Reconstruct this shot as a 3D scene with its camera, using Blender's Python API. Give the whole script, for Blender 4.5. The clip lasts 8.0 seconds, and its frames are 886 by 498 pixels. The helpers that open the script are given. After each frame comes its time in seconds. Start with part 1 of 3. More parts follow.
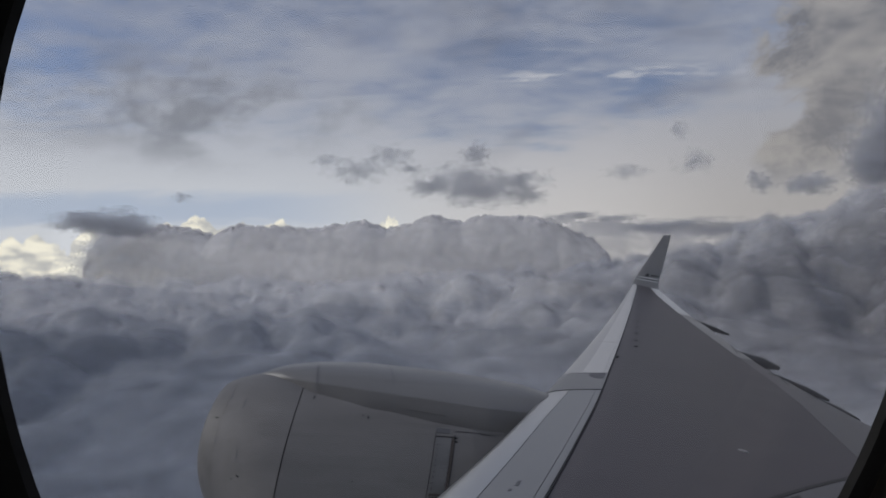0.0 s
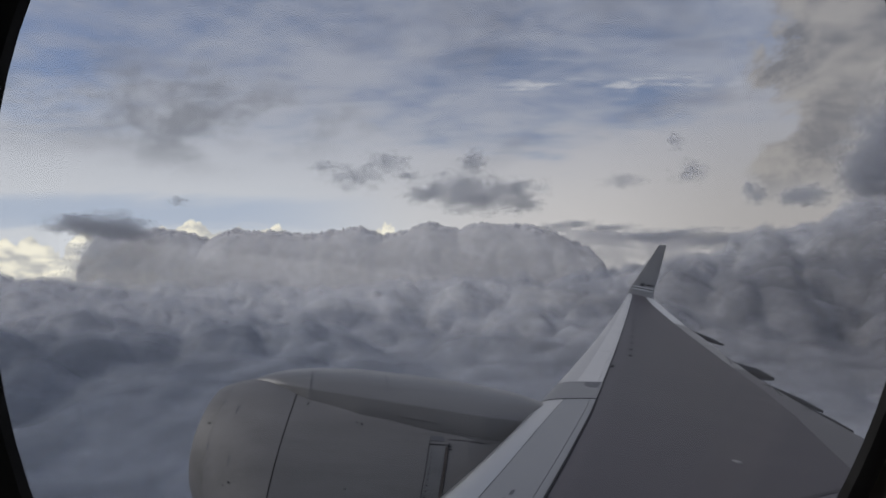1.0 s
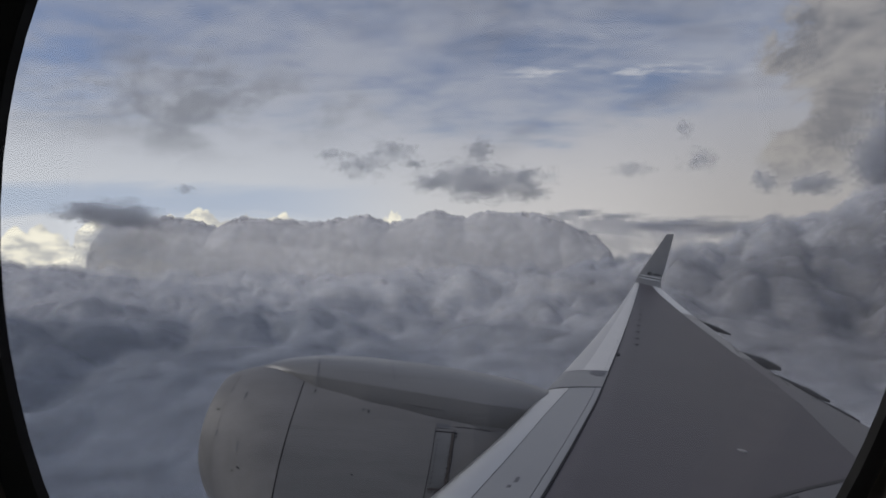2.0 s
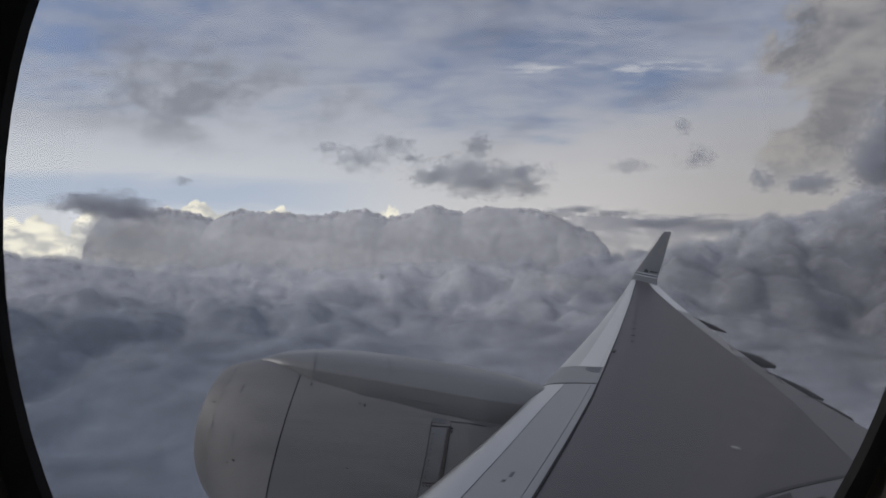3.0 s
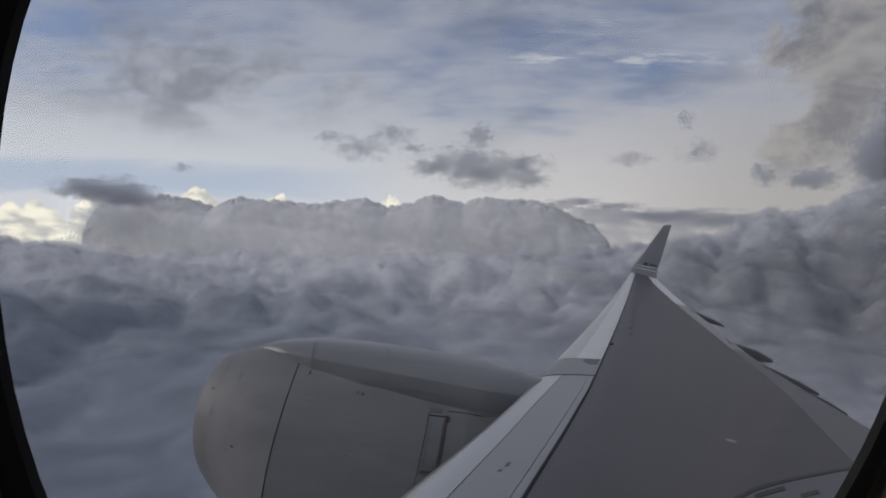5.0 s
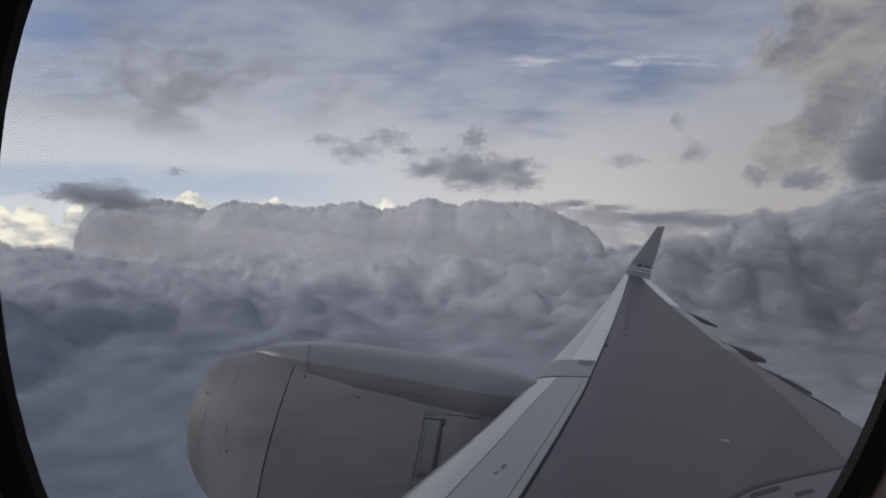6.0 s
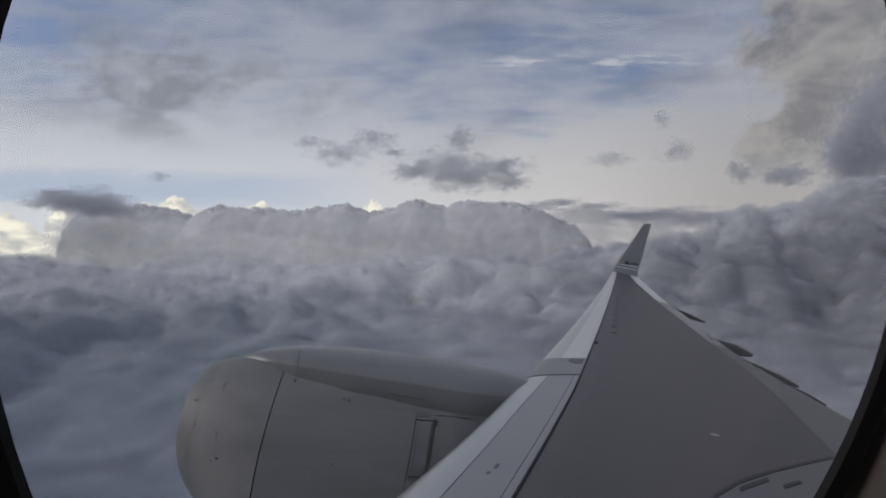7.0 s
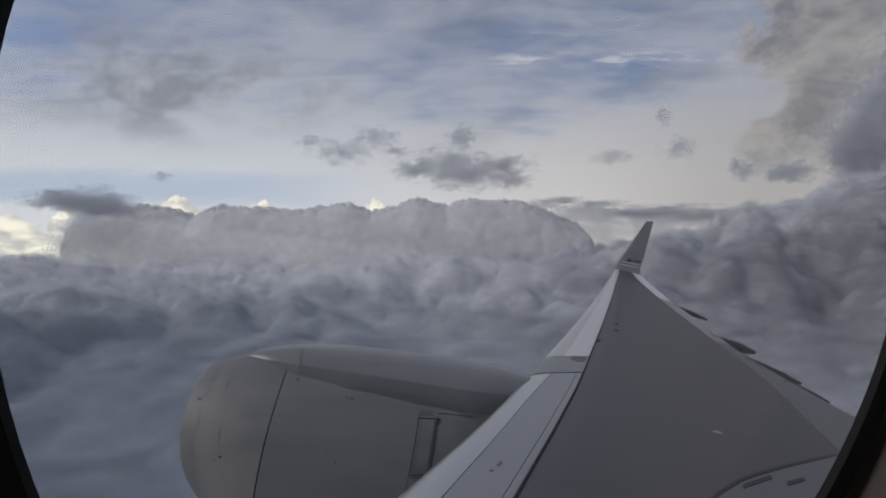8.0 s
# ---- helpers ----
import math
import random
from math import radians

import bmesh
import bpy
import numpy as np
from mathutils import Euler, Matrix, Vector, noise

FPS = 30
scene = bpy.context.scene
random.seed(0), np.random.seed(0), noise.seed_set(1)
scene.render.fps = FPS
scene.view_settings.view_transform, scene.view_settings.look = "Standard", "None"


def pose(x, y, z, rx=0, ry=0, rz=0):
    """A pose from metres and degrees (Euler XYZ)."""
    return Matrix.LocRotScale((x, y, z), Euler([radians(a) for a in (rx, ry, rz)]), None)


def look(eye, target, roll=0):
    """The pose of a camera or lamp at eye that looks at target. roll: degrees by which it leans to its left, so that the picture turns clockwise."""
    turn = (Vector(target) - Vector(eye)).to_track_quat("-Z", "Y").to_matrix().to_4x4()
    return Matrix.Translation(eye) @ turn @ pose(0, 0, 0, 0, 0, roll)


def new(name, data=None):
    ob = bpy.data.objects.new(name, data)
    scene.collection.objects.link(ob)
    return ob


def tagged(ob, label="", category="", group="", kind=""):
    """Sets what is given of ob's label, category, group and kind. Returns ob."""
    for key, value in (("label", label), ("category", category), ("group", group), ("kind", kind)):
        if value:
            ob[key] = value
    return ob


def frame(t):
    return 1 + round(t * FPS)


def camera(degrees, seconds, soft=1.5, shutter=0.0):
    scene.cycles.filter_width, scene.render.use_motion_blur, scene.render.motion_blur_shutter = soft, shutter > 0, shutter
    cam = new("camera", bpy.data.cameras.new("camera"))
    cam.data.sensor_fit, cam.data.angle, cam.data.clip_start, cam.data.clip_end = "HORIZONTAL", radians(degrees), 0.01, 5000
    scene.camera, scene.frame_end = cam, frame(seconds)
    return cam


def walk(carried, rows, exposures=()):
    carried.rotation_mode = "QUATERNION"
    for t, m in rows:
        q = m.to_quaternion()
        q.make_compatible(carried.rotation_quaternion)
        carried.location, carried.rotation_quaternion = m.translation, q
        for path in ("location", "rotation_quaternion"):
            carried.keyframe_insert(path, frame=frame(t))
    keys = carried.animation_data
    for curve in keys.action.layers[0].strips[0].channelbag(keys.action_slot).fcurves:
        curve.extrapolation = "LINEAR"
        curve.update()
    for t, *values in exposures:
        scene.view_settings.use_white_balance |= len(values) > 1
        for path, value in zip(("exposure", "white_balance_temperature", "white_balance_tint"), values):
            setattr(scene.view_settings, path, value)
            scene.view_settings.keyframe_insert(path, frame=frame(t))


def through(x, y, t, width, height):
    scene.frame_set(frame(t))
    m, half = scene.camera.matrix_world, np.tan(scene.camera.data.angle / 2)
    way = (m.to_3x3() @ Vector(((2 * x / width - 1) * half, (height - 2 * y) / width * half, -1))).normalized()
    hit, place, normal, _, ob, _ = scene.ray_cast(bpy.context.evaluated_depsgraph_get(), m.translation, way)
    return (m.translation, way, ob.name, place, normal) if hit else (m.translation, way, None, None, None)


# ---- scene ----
# ---- camera ----
EYE = 150.0
cam = camera(80.0, 8.0, soft=1.7)
# seconds; turn from the level reference pose as a rotation vector in degrees; shift of the lens in millimetres
ROWS = [
    (0.0, 2.148, -0.122, -2.085, 1.45, -3.54, -0.9),
    (0.5, 2.182, -0.522, -2.002, 1.12, -3.85, -0.62),
    (1.0, 2.907, -0.565, -1.395, 0.79, -4.05, -0.34),
    (1.5, 2.005, -0.197, -1.339, 1.2, -2.6, 0.25),
    (2.0, 1.666, 0.145, -1.254, 1.63, -1.19, 0.83),
    (3.5, 0.922, -0.285, -0.467, -0.59, 0.86, 0.81),
    (4.0, 0.846, -0.040, -0.500, -0.2, 2.1, -0.3),
    (4.5, 0.0, 0.0, 0.0, 0.19, 3.28, -1.37),
    (6.0, 0.351, -0.767, -0.211, -1.38, 2.91, 0.35),
    (6.5, 0.438, -1.765, -0.912, -2, 2.3, -0.1),
    (7.0, 0.469, -1.991, -1.236, -2.62, 1.7, -0.53),
    (7.5, 0.192, -1.750, -1.272, -2.7, 1.5, -0.5),
    (8.0, 0.293, -1.767, -1.463, -2.8, 1.4, -0.5),
]


def held(wx, wy, wz, dx, dy, dz):
    w = Vector((radians(wx), radians(wy), radians(wz)))
    turn = Matrix.Rotation(w.length, 4, w) if w.length else Matrix.Identity(4)
    return pose(0, 0, EYE, 89.3) @ Matrix.Translation((dx / 1000, dy / 1000, dz / 1000)) @ turn


walk(cam, [(t, held(*w)) for t, *w in ROWS], [(0.0, -0.06), (2.2, -0.02), (4.5, 0.03), (8.0, 0.04)])

# ---- sky and sun ----
SUN_EL, SUN_AZ = radians(36), radians(-93)      # azimuth from straight ahead, clockwise
world = bpy.data.worlds.new("world")
scene.world = world
scene.cycles.transparent_max_bounces = 96
world.use_nodes = True


class Nodes:
    """Shortcuts for building a node tree."""

    def __init__(self, tree):
        self.t = tree
        tree.nodes.clear()

    def add(self, kind, ins=(), **props):
        n = self.t.nodes.new(kind)
        for k, v in props.items():
            setattr(n, k, v)
        for k, v in dict(ins).items():
            self.put(n.inputs[k], v)
        return n

    def put(self, socket, v):
        if isinstance(v, bpy.types.NodeSocket):
            self.t.links.new(v, socket)
        else:
            socket.default_value = v

    def math(self, op, a, b=0.0, c=0.0, clamp=False):
        n = self.add("ShaderNodeMath", {0: a, 1: b, 2: c}, operation=op, use_clamp=clamp)
        return n.outputs[0]

    def step(self, v, lo, hi, a=0.0, b=1.0):
        n = self.add("ShaderNodeMapRange", {0: v, 1: lo, 2: hi, 3: a, 4: b}, interpolation_type="SMOOTHSTEP")
        return n.outputs[0]

    def mix(self, f, a, b):
        n = self.add("ShaderNodeMix", data_type="RGBA")
        self.put(n.inputs[0], f)
        self.put(n.inputs[6], a)
        self.put(n.inputs[7], b)
        return n.outputs[2]

    def noise(self, vec, scale, detail=4.0, rough=0.55, dist=0.0):
        n = self.add("ShaderNodeTexNoise", {"Vector": vec, "Scale": scale, "Detail": detail, "Roughness": rough, "Distortion": dist})
        return n.outputs[0]

    def mapped(self, vec, scale=(1, 1, 1), loc=(0, 0, 0), rot=(0, 0, 0)):
        return self.add("ShaderNodeMapping", {"Vector": vec, "Scale": scale, "Location": loc, "Rotation": rot}).outputs[0]


def rgb(r, g, b):
    return (r, g, b, 1.0)


nt = Nodes(world.node_tree)
way = nt.add("ShaderNodeTexCoord").outputs["Generated"]
sky = nt.add("ShaderNodeTexSky", sky_type="NISHITA", sun_disc=False, sun_elevation=SUN_EL, sun_rotation=SUN_AZ, altitude=1500.0, dust_density=1.5)
blue = nt.add("ShaderNodeVectorMath", {0: sky.outputs[0], 1: (0.085, 0.081, 0.087)}, operation="MULTIPLY").outputs[0]
xyz = nt.add("ShaderNodeSeparateXYZ", {0: way})
height = xyz.outputs[2]
ahead = nt.math("MAXIMUM", xyz.outputs[1], 0.08)
side_t, up_t = nt.math("DIVIDE", xyz.outputs[0], ahead), nt.math("DIVIDE", height, ahead)      # tangents to the side and up
flat = nt.add("ShaderNodeCombineXYZ", {0: side_t, 1: 0.0, 2: up_t}).outputs[0]
# a high layer of torn cloud, foreshortened towards the horizon
lift_z = nt.math("ADD", nt.math("MAXIMUM", height, 0.0), 0.13)
layer = nt.add("ShaderNodeCombineXYZ", {0: nt.math("DIVIDE", xyz.outputs[0], lift_z), 1: nt.math("DIVIDE", xyz.outputs[1], lift_z), 2: 0.0}).outputs[0]
veil_n = nt.noise(nt.mapped(layer, scale=(0.8, 1.1, 1), loc=(1.3, 4.2, 0)), 0.9, 9, 0.58, 0.35)
fine_n = nt.noise(nt.mapped(layer, scale=(0.8, 1.3, 1), loc=(3, 1, 0)), 3.6, 10, 0.66, 0.25)
veil = nt.math("ADD", nt.math("MULTIPLY", veil_n, 0.62), nt.math("MULTIPLY", fine_n, 0.38))
low = nt.step(height, 0.38, 0.05)
cover = nt.step(nt.math("ADD", veil, nt.math("MULTIPLY", low, 0.27)), 0.32, 0.64)
pale = nt.mix(nt.step(height, 0.04, 0.36), nt.mix(nt.step(xyz.outputs[0], -0.35, 0.30), rgb(0.645, 0.67, 0.71), nt.mix(nt.step(xyz.outputs[0], 0.22, 0.58), rgb(0.595, 0.58, 0.575), rgb(0.43, 0.415, 0.41))), rgb(0.36, 0.385, 0.46))
heaven = nt.mix(cover, blue, pale)
# a clear blue slot low over the horizon
slot_n = nt.math("MULTIPLY", nt.math("SUBTRACT", nt.noise(nt.mapped(flat, scale=(2.2, 1, 14.0)), 1.6, 6, 0.6, 0.2), 0.5), 0.09)
slot_v = nt.math("ADD", nt.math("ADD", up_t, slot_n), nt.math("MULTIPLY", side_t, 0.03))
slot = nt.math("MULTIPLY", nt.math("MULTIPLY", nt.step(slot_v, 0.055, 0.095), nt.step(slot_v, 0.155, 0.110)), nt.math("MULTIPLY", nt.step(side_t, -0.02, -0.40), nt.step(xyz.outputs[1], 0.1, 0.3)))
heaven = nt.mix(nt.math("MULTIPLY", slot, 0.55), heaven, rgb(0.31, 0.41, 0.58))
# torn grey patches higher up
patch_n = nt.noise(nt.mapped(layer, scale=(1.0, 1.1, 1), loc=(7.3, 2.6, 0)), 1.25, 9, 0.60, 0.3)
patch = nt.math("MULTIPLY", nt.step(patch_n, 0.50, 0.70), nt.step(height, 0.14, 0.28))
heaven = nt.mix(nt.math("MULTIPLY", patch, 0.5), heaven, rgb(0.20, 0.21, 0.25))
# a torn grey veil high ahead, broken into scraps
scrap_n = nt.noise(nt.mapped(flat, scale=(1.0, 1.0, 1.7), loc=(0.2, 0.0, 0.35)), 5.0, 9, 0.62, 0.15)
scrap_at = nt.math("ADD", nt.math("MULTIPLY", nt.math("ABSOLUTE", nt.math("ADD", side_t, 0.50)), 1.9), nt.math("MULTIPLY", nt.math("ABSOLUTE", nt.math("SUBTRACT", nt.math("ADD", up_t, nt.math("MULTIPLY", side_t, 0.14)), 0.26)), 7.0))
scrap = nt.math("MULTIPLY", nt.step(scrap_n, 0.44, 0.64), nt.math("MULTIPLY", nt.step(scrap_at, 1.25, 0.35), nt.step(xyz.outputs[1], 0.1, 0.3)))
heaven = nt.mix(nt.math("MULTIPLY", scrap, 0.75), heaven, rgb(0.20, 0.215, 0.25))
# thin bright streaks of ice cloud
ice_n = nt.noise(nt.mapped(layer, scale=(0.55, 3.4, 1), loc=(2.2, 8.1, 0), rot=(0, 0, 0.08)), 1.7, 9, 0.66, 0.3)
ice = nt.math("MULTIPLY", nt.step(ice_n, 0.56, 0.74), nt.step(height, 0.20, 0.30))
heaven = nt.mix(nt.math("MULTIPLY", ice, 0.22), heaven, rgb(0.52, 0.54, 0.58))
streak_v = nt.math("ADD", up_t, nt.math("MULTIPLY", nt.math("SUBTRACT", nt.noise(flat, 6.0, 4, 0.5), 0.5), 0.05))
band = nt.math("MULTIPLY", nt.math("MULTIPLY", nt.step(streak_v, 0.326, 0.342), nt.step(streak_v, 0.366, 0.348)), nt.math("MULTIPLY", nt.step(side_t, 0.08, 0.18), nt.step(side_t, 0.62, 0.54)))
wisp = nt.noise(nt.mapped(flat, scale=(5.0, 1.0, 30.0), loc=(0.4, 0.0, 0.1)), 2.0, 9, 0.66, 0.3)
heaven = nt.mix(nt.math("MULTIPLY", band, nt.math("MULTIPLY", nt.step(wisp, 0.42, 0.66), 0.8)), heaven, rgb(0.56, 0.57, 0.61))
# a pale cumulus field far off to the right, mottled with grey
field_n = nt.noise(nt.mapped(way, scale=(1.0, 1.0, 1.2), loc=(0.3, 0.2, 0.0)), 8.0, 9, 0.60, 0.3)
field = nt.math("MULTIPLY", nt.step(nt.math("ADD", xyz.outputs[0], nt.math("MULTIPLY", nt.math("SUBTRACT", field_n, 0.5), 0.34)), 0.505, 0.545), nt.math("MULTIPLY", nt.step(height, 0.085, 0.15), nt.step(xyz.outputs[1], 0.3, 0.5)))
mottle = nt.step(nt.noise(nt.mapped(way, scale=(1.0, 1.0, 1.3), loc=(2.1, 0.4, 0.6)), 8.5, 9, 0.62, 0.2), 0.38, 0.62)
heaven = nt.mix(nt.math("MULTIPLY", field, 0.85), heaven, nt.mix(mottle, rgb(0.17, 0.172, 0.19), rgb(0.37, 0.355, 0.345)))
# far sunlit cumulus low over the horizon, towards the sun
heap_n = nt.noise(nt.mapped(way, scale=(1.0, 1.0, 0.45)), 16.0, 5, 0.5)
heap_top = nt.math("ADD", height, nt.math("MULTIPLY", nt.math("SUBTRACT", heap_n, 0.5), -0.14))
heap_top = nt.math("SUBTRACT", heap_top, nt.math("MULTIPLY", nt.step(xyz.outputs[0], -0.53, -0.47), 0.026))
heap = nt.math("MULTIPLY", nt.step(heap_top, 0.054, 0.048), nt.step(xyz.outputs[0], 0.02, -0.12))
heap_c = nt.mix(nt.step(nt.noise(nt.mapped(way, scale=(1.0, 1.0, 1.8), loc=(0.0, 0.0, 0.02)), 22.0, 6, 0.55), 0.38, 0.60), rgb(0.52, 0.52, 0.51), rgb(0.97, 0.93, 0.79))
heaven = nt.mix(heap, heaven, heap_c)
below = nt.step(height, -0.02, -0.12)
nt.add("ShaderNodeOutputWorld", {0: nt.add("ShaderNodeBackground", {0: nt.mix(below, heaven, rgb(0.13, 0.135, 0.15)), 1: 1.0}).outputs[0]})

sun = new("sun", bpy.data.lights.new("sun", "SUN"))
sun.data.energy, sun.data.angle, sun.data.color = 0.84, radians(28), (1.0, 0.97, 0.92)
sun_way = Vector((math.sin(SUN_AZ) * math.cos(SUN_EL), math.cos(SUN_AZ) * math.cos(SUN_EL), math.sin(SUN_EL)))
sun.matrix_world = look(sun_way * 50 + Vector((0, 0, EYE)), (0, 0, EYE))

# ---- materials ----


def material(name):
    m = bpy.data.materials.new(name)
    m.use_nodes = True
    return m, Nodes(m.node_tree)


def paint(name, colour, rough=0.4, metal=0.0, dirt=0.25, scale=1.0, streak=(0.35, 1.0, 1.0), bump=0.02, gloss=0.5, vary=0.3):
    """Weathered paint or metal: broad stains, fine grain, streaks along the airflow."""
    m, n = material(name)
    co = n.add("ShaderNodeTexCoord").outputs["Object"]
    broad = n.noise(n.mapped(co, scale=streak), 1.3 * scale, 5, 0.6)
    grain = n.noise(co, 38 * scale, 4, 0.6)
    run = n.noise(n.mapped(co, scale=(0.5, 7, 7)), 2.2 * scale, 4, 0.65)
    wear = n.math("ADD", n.math("MULTIPLY", broad, 0.5), n.math("ADD", n.math("MULTIPLY", grain, 0.2), n.math("MULTIPLY", run, 0.3)))
    f = n.step(wear, 0.3, 0.72)
    dark = tuple(c * (1 - dirt) for c in colour)
    base = n.mix(f, rgb(*dark), rgb(*colour))
    rgh = n.math("ADD", rough, n.math("MULTIPLY", n.math("SUBTRACT", broad, 0.5), vary))
    bmp = n.add("ShaderNodeBump", {"Strength": bump, "Distance": 0.01, "Height": grain}).outputs[0]
    b = n.add("ShaderNodeBsdfPrincipled", {"Base Color": base, "Roughness": rgh, "Metallic": metal, "Normal": bmp, "Specular IOR Level": gloss})
    n.add("ShaderNodeOutputMaterial", {0: b.outputs[0]})
    return m


def near_shaded(n, base, thin):
    """Shade put into the colour of the cloud sea: nearby spots turned darker, with torn edges."""
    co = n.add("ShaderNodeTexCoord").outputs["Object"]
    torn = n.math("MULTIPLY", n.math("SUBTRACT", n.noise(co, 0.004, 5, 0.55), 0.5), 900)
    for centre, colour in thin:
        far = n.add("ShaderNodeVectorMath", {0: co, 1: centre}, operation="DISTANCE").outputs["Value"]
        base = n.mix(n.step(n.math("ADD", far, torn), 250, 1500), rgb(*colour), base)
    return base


def cloud_material(name, colour, through=0.35, thin=None):
    m, n = material(name)
    co = n.add("ShaderNodeTexCoord").outputs["Object"]
    v = n.noise(co, 0.011, 6, 0.6)
    base = n.mix(n.step(v, 0.3, 0.7), rgb(*(c * 0.86 for c in colour)), rgb(*colour))
    # thin: spots whose colour is darkened as shade; the cloud stays as dense
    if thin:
        base = near_shaded(n, base, thin)
    d = n.add("ShaderNodeBsdfDiffuse", {"Color": base}).outputs[0]
    s = n.add("ShaderNodeBsdfTranslucent", {"Color": base}).outputs[0]
    n.add("ShaderNodeOutputMaterial", {0: n.add("ShaderNodeMixShader", {0: through, 1: d, 2: s}).outputs[0]})
    return m


WING_GREY = paint("wing_grey_paint", (0.132, 0.121, 0.129), 0.5, dirt=0.3, gloss=0.25)
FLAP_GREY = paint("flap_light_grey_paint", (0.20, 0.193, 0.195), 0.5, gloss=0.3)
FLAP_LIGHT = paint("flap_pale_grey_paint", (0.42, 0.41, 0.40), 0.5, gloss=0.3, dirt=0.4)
ROOT_GREY = paint("root_fairing_grey_paint", (0.185, 0.18, 0.186), 0.5, gloss=0.3)
SLAT_LIGHT = paint("slat_light_grey_paint", (0.72, 0.70, 0.67), 0.4, dirt=0.16)
SLAT_DULL = paint("slat_dull_nose_paint", (0.56, 0.545, 0.525), 0.4, dirt=0.2)
SLAT_GREY = paint("slat_grey_paint", (0.33, 0.33, 0.33), 0.4, dirt=0.16)
BARE = paint("bare_polished_aluminium", (0.66, 0.64, 0.605), 0.30, metal=1.0, dirt=0.04, bump=0.0, vary=0.06)
LIP = paint("worn_lip_metal", (0.236, 0.226, 0.216), 0.5, metal=0.0, dirt=0.4, gloss=0.4)
LATCH = paint("latch_panel_grey", (0.245, 0.243, 0.240), 0.5, dirt=0.4, scale=4)
COWL = paint("cowl_off_white_paint", (0.268, 0.257, 0.248), 0.52, dirt=0.36, gloss=0.35)
PYLON = paint("pylon_grey_paint", (0.262, 0.258, 0.255), 0.38, dirt=0.3, gloss=0.55)
# darker pylon grey that carries the shade of its lower side
PYLON_SHADE = paint("pylon_side_shade_grey", (0.205, 0.199, 0.193), 0.5, dirt=0.35, gloss=0.25)
FAIRING = paint("fairing_dark_grey", (0.085, 0.083, 0.083), 0.5)
STAIN = paint("dull_patched_sealant", (0.16, 0.16, 0.17), 0.6)
GRIME = paint("brown_grime", (0.12, 0.10, 0.088), 0.7, dirt=0.5, scale=6)
DARK = paint("dark_gap_sealant", (0.02, 0.02, 0.022), 0.7)
BLACK = paint("black_marking_paint", (0.03, 0.03, 0.032), 0.5)
WHITE = paint("white_paint", (0.75, 0.75, 0.74), 0.4)
RUBBER = paint("black_rubber_seal", (0.010, 0.0095, 0.012), 0.5, scale=20)
REVEAL = paint("brown_grey_moulded_plastic", (0.24, 0.20, 0.18), 0.55, scale=15, dirt=0.1)
SKIN = paint("white_fuselage_paint", (0.62, 0.62, 0.62), 0.4)
TITAN = paint("dull_titanium", (0.28, 0.26, 0.24), 0.45, metal=0.8)
# painted shade on the nearby sea of cloud: centre and darker colour
NEAR_SHADE = (((-650.0, 380.0, 0.0), (0.40, 0.43, 0.485)), ((1150.0, 1050.0, 0.0), (0.455, 0.455, 0.475)))
SEA = cloud_material("grey_cloud", (0.79, 0.79, 0.805), 0.25, NEAR_SHADE)
BANK = cloud_material("mid_grey_cloud", (0.97, 0.955, 0.945), 0.3)

def vapour_material(name, colour, through=0.45, dense=0.5, soft=0.16, detail=6, thin=None):
    """Thin vapour: how much of it there is follows a ragged noise, thinning out to the cloud's rim."""
    m, n = material(name)
    at = n.add("ShaderNodeAttribute", attribute_name="drift").outputs["Vector"]
    rim = n.add("ShaderNodeAttribute", attribute_name="rim").outputs["Fac"]
    v = n.noise(at, 1.0, detail, 0.58, 0.3)
    fog = n.math("MULTIPLY", n.step(n.math("SUBTRACT", v, rim), 0.0, soft), dense)
    # thin only shades the colour here, the amount of vapour stays
    base = near_shaded(n, rgb(*colour), thin) if thin else rgb(*colour)
    d = n.add("ShaderNodeBsdfDiffuse", {"Color": base}).outputs[0]
    s = n.add("ShaderNodeBsdfTranslucent", {"Color": base}).outputs[0]
    body = n.add("ShaderNodeMixShader", {0: through, 1: d, 2: s}).outputs[0]
    clear = n.add("ShaderNodeBsdfTransparent").outputs[0]
    n.add("ShaderNodeOutputMaterial", {0: n.add("ShaderNodeMixShader", {0: fog, 1: clear, 2: body}).outputs[0]})
    return m


SEA_FOG = vapour_material("grey_cloud_vapour", (0.79, 0.79, 0.805), 0.32, 0.25, 0.38, 4, NEAR_SHADE)
BANK_FOG = vapour_material("mid_grey_cloud_vapour", (0.96, 0.945, 0.935), 0.35, 0.25, 0.42, 2)
HEAD_FOG = vapour_material("billow_vapour", (0.90, 0.915, 0.94), 0.4, 0.30, 0.5, 2)
STORM_FOG = vapour_material("dark_grey_vapour", (0.72, 0.735, 0.77), 0.5, 0.22, 0.5, 4)
MIST_FOG = vapour_material("pale_mist", (0.985, 0.965, 0.945), 0.4, 0.25, 0.42, 2)

m, n = material("window_glass")
g = n.add("ShaderNodeBsdfPrincipled", {"Base Color": rgb(1, 1, 1), "Roughness": 0.0, "Transmission Weight": 1.0, "IOR": 1.45})
n.add("ShaderNodeOutputMaterial", {0: g.outputs[0]})
GLASS = m

# ---- mesh helpers ----


def mesh_of(name, verts, faces, mat, smooth=True, sharp=35):
    me = bpy.data.meshes.new(name)
    me.from_pydata([tuple(v) for v in verts], [], faces)
    me.materials.append(mat)
    if smooth:
        me.shade_smooth()
        me.set_sharp_from_angle(angle=radians(sharp))
    me.update()
    return me


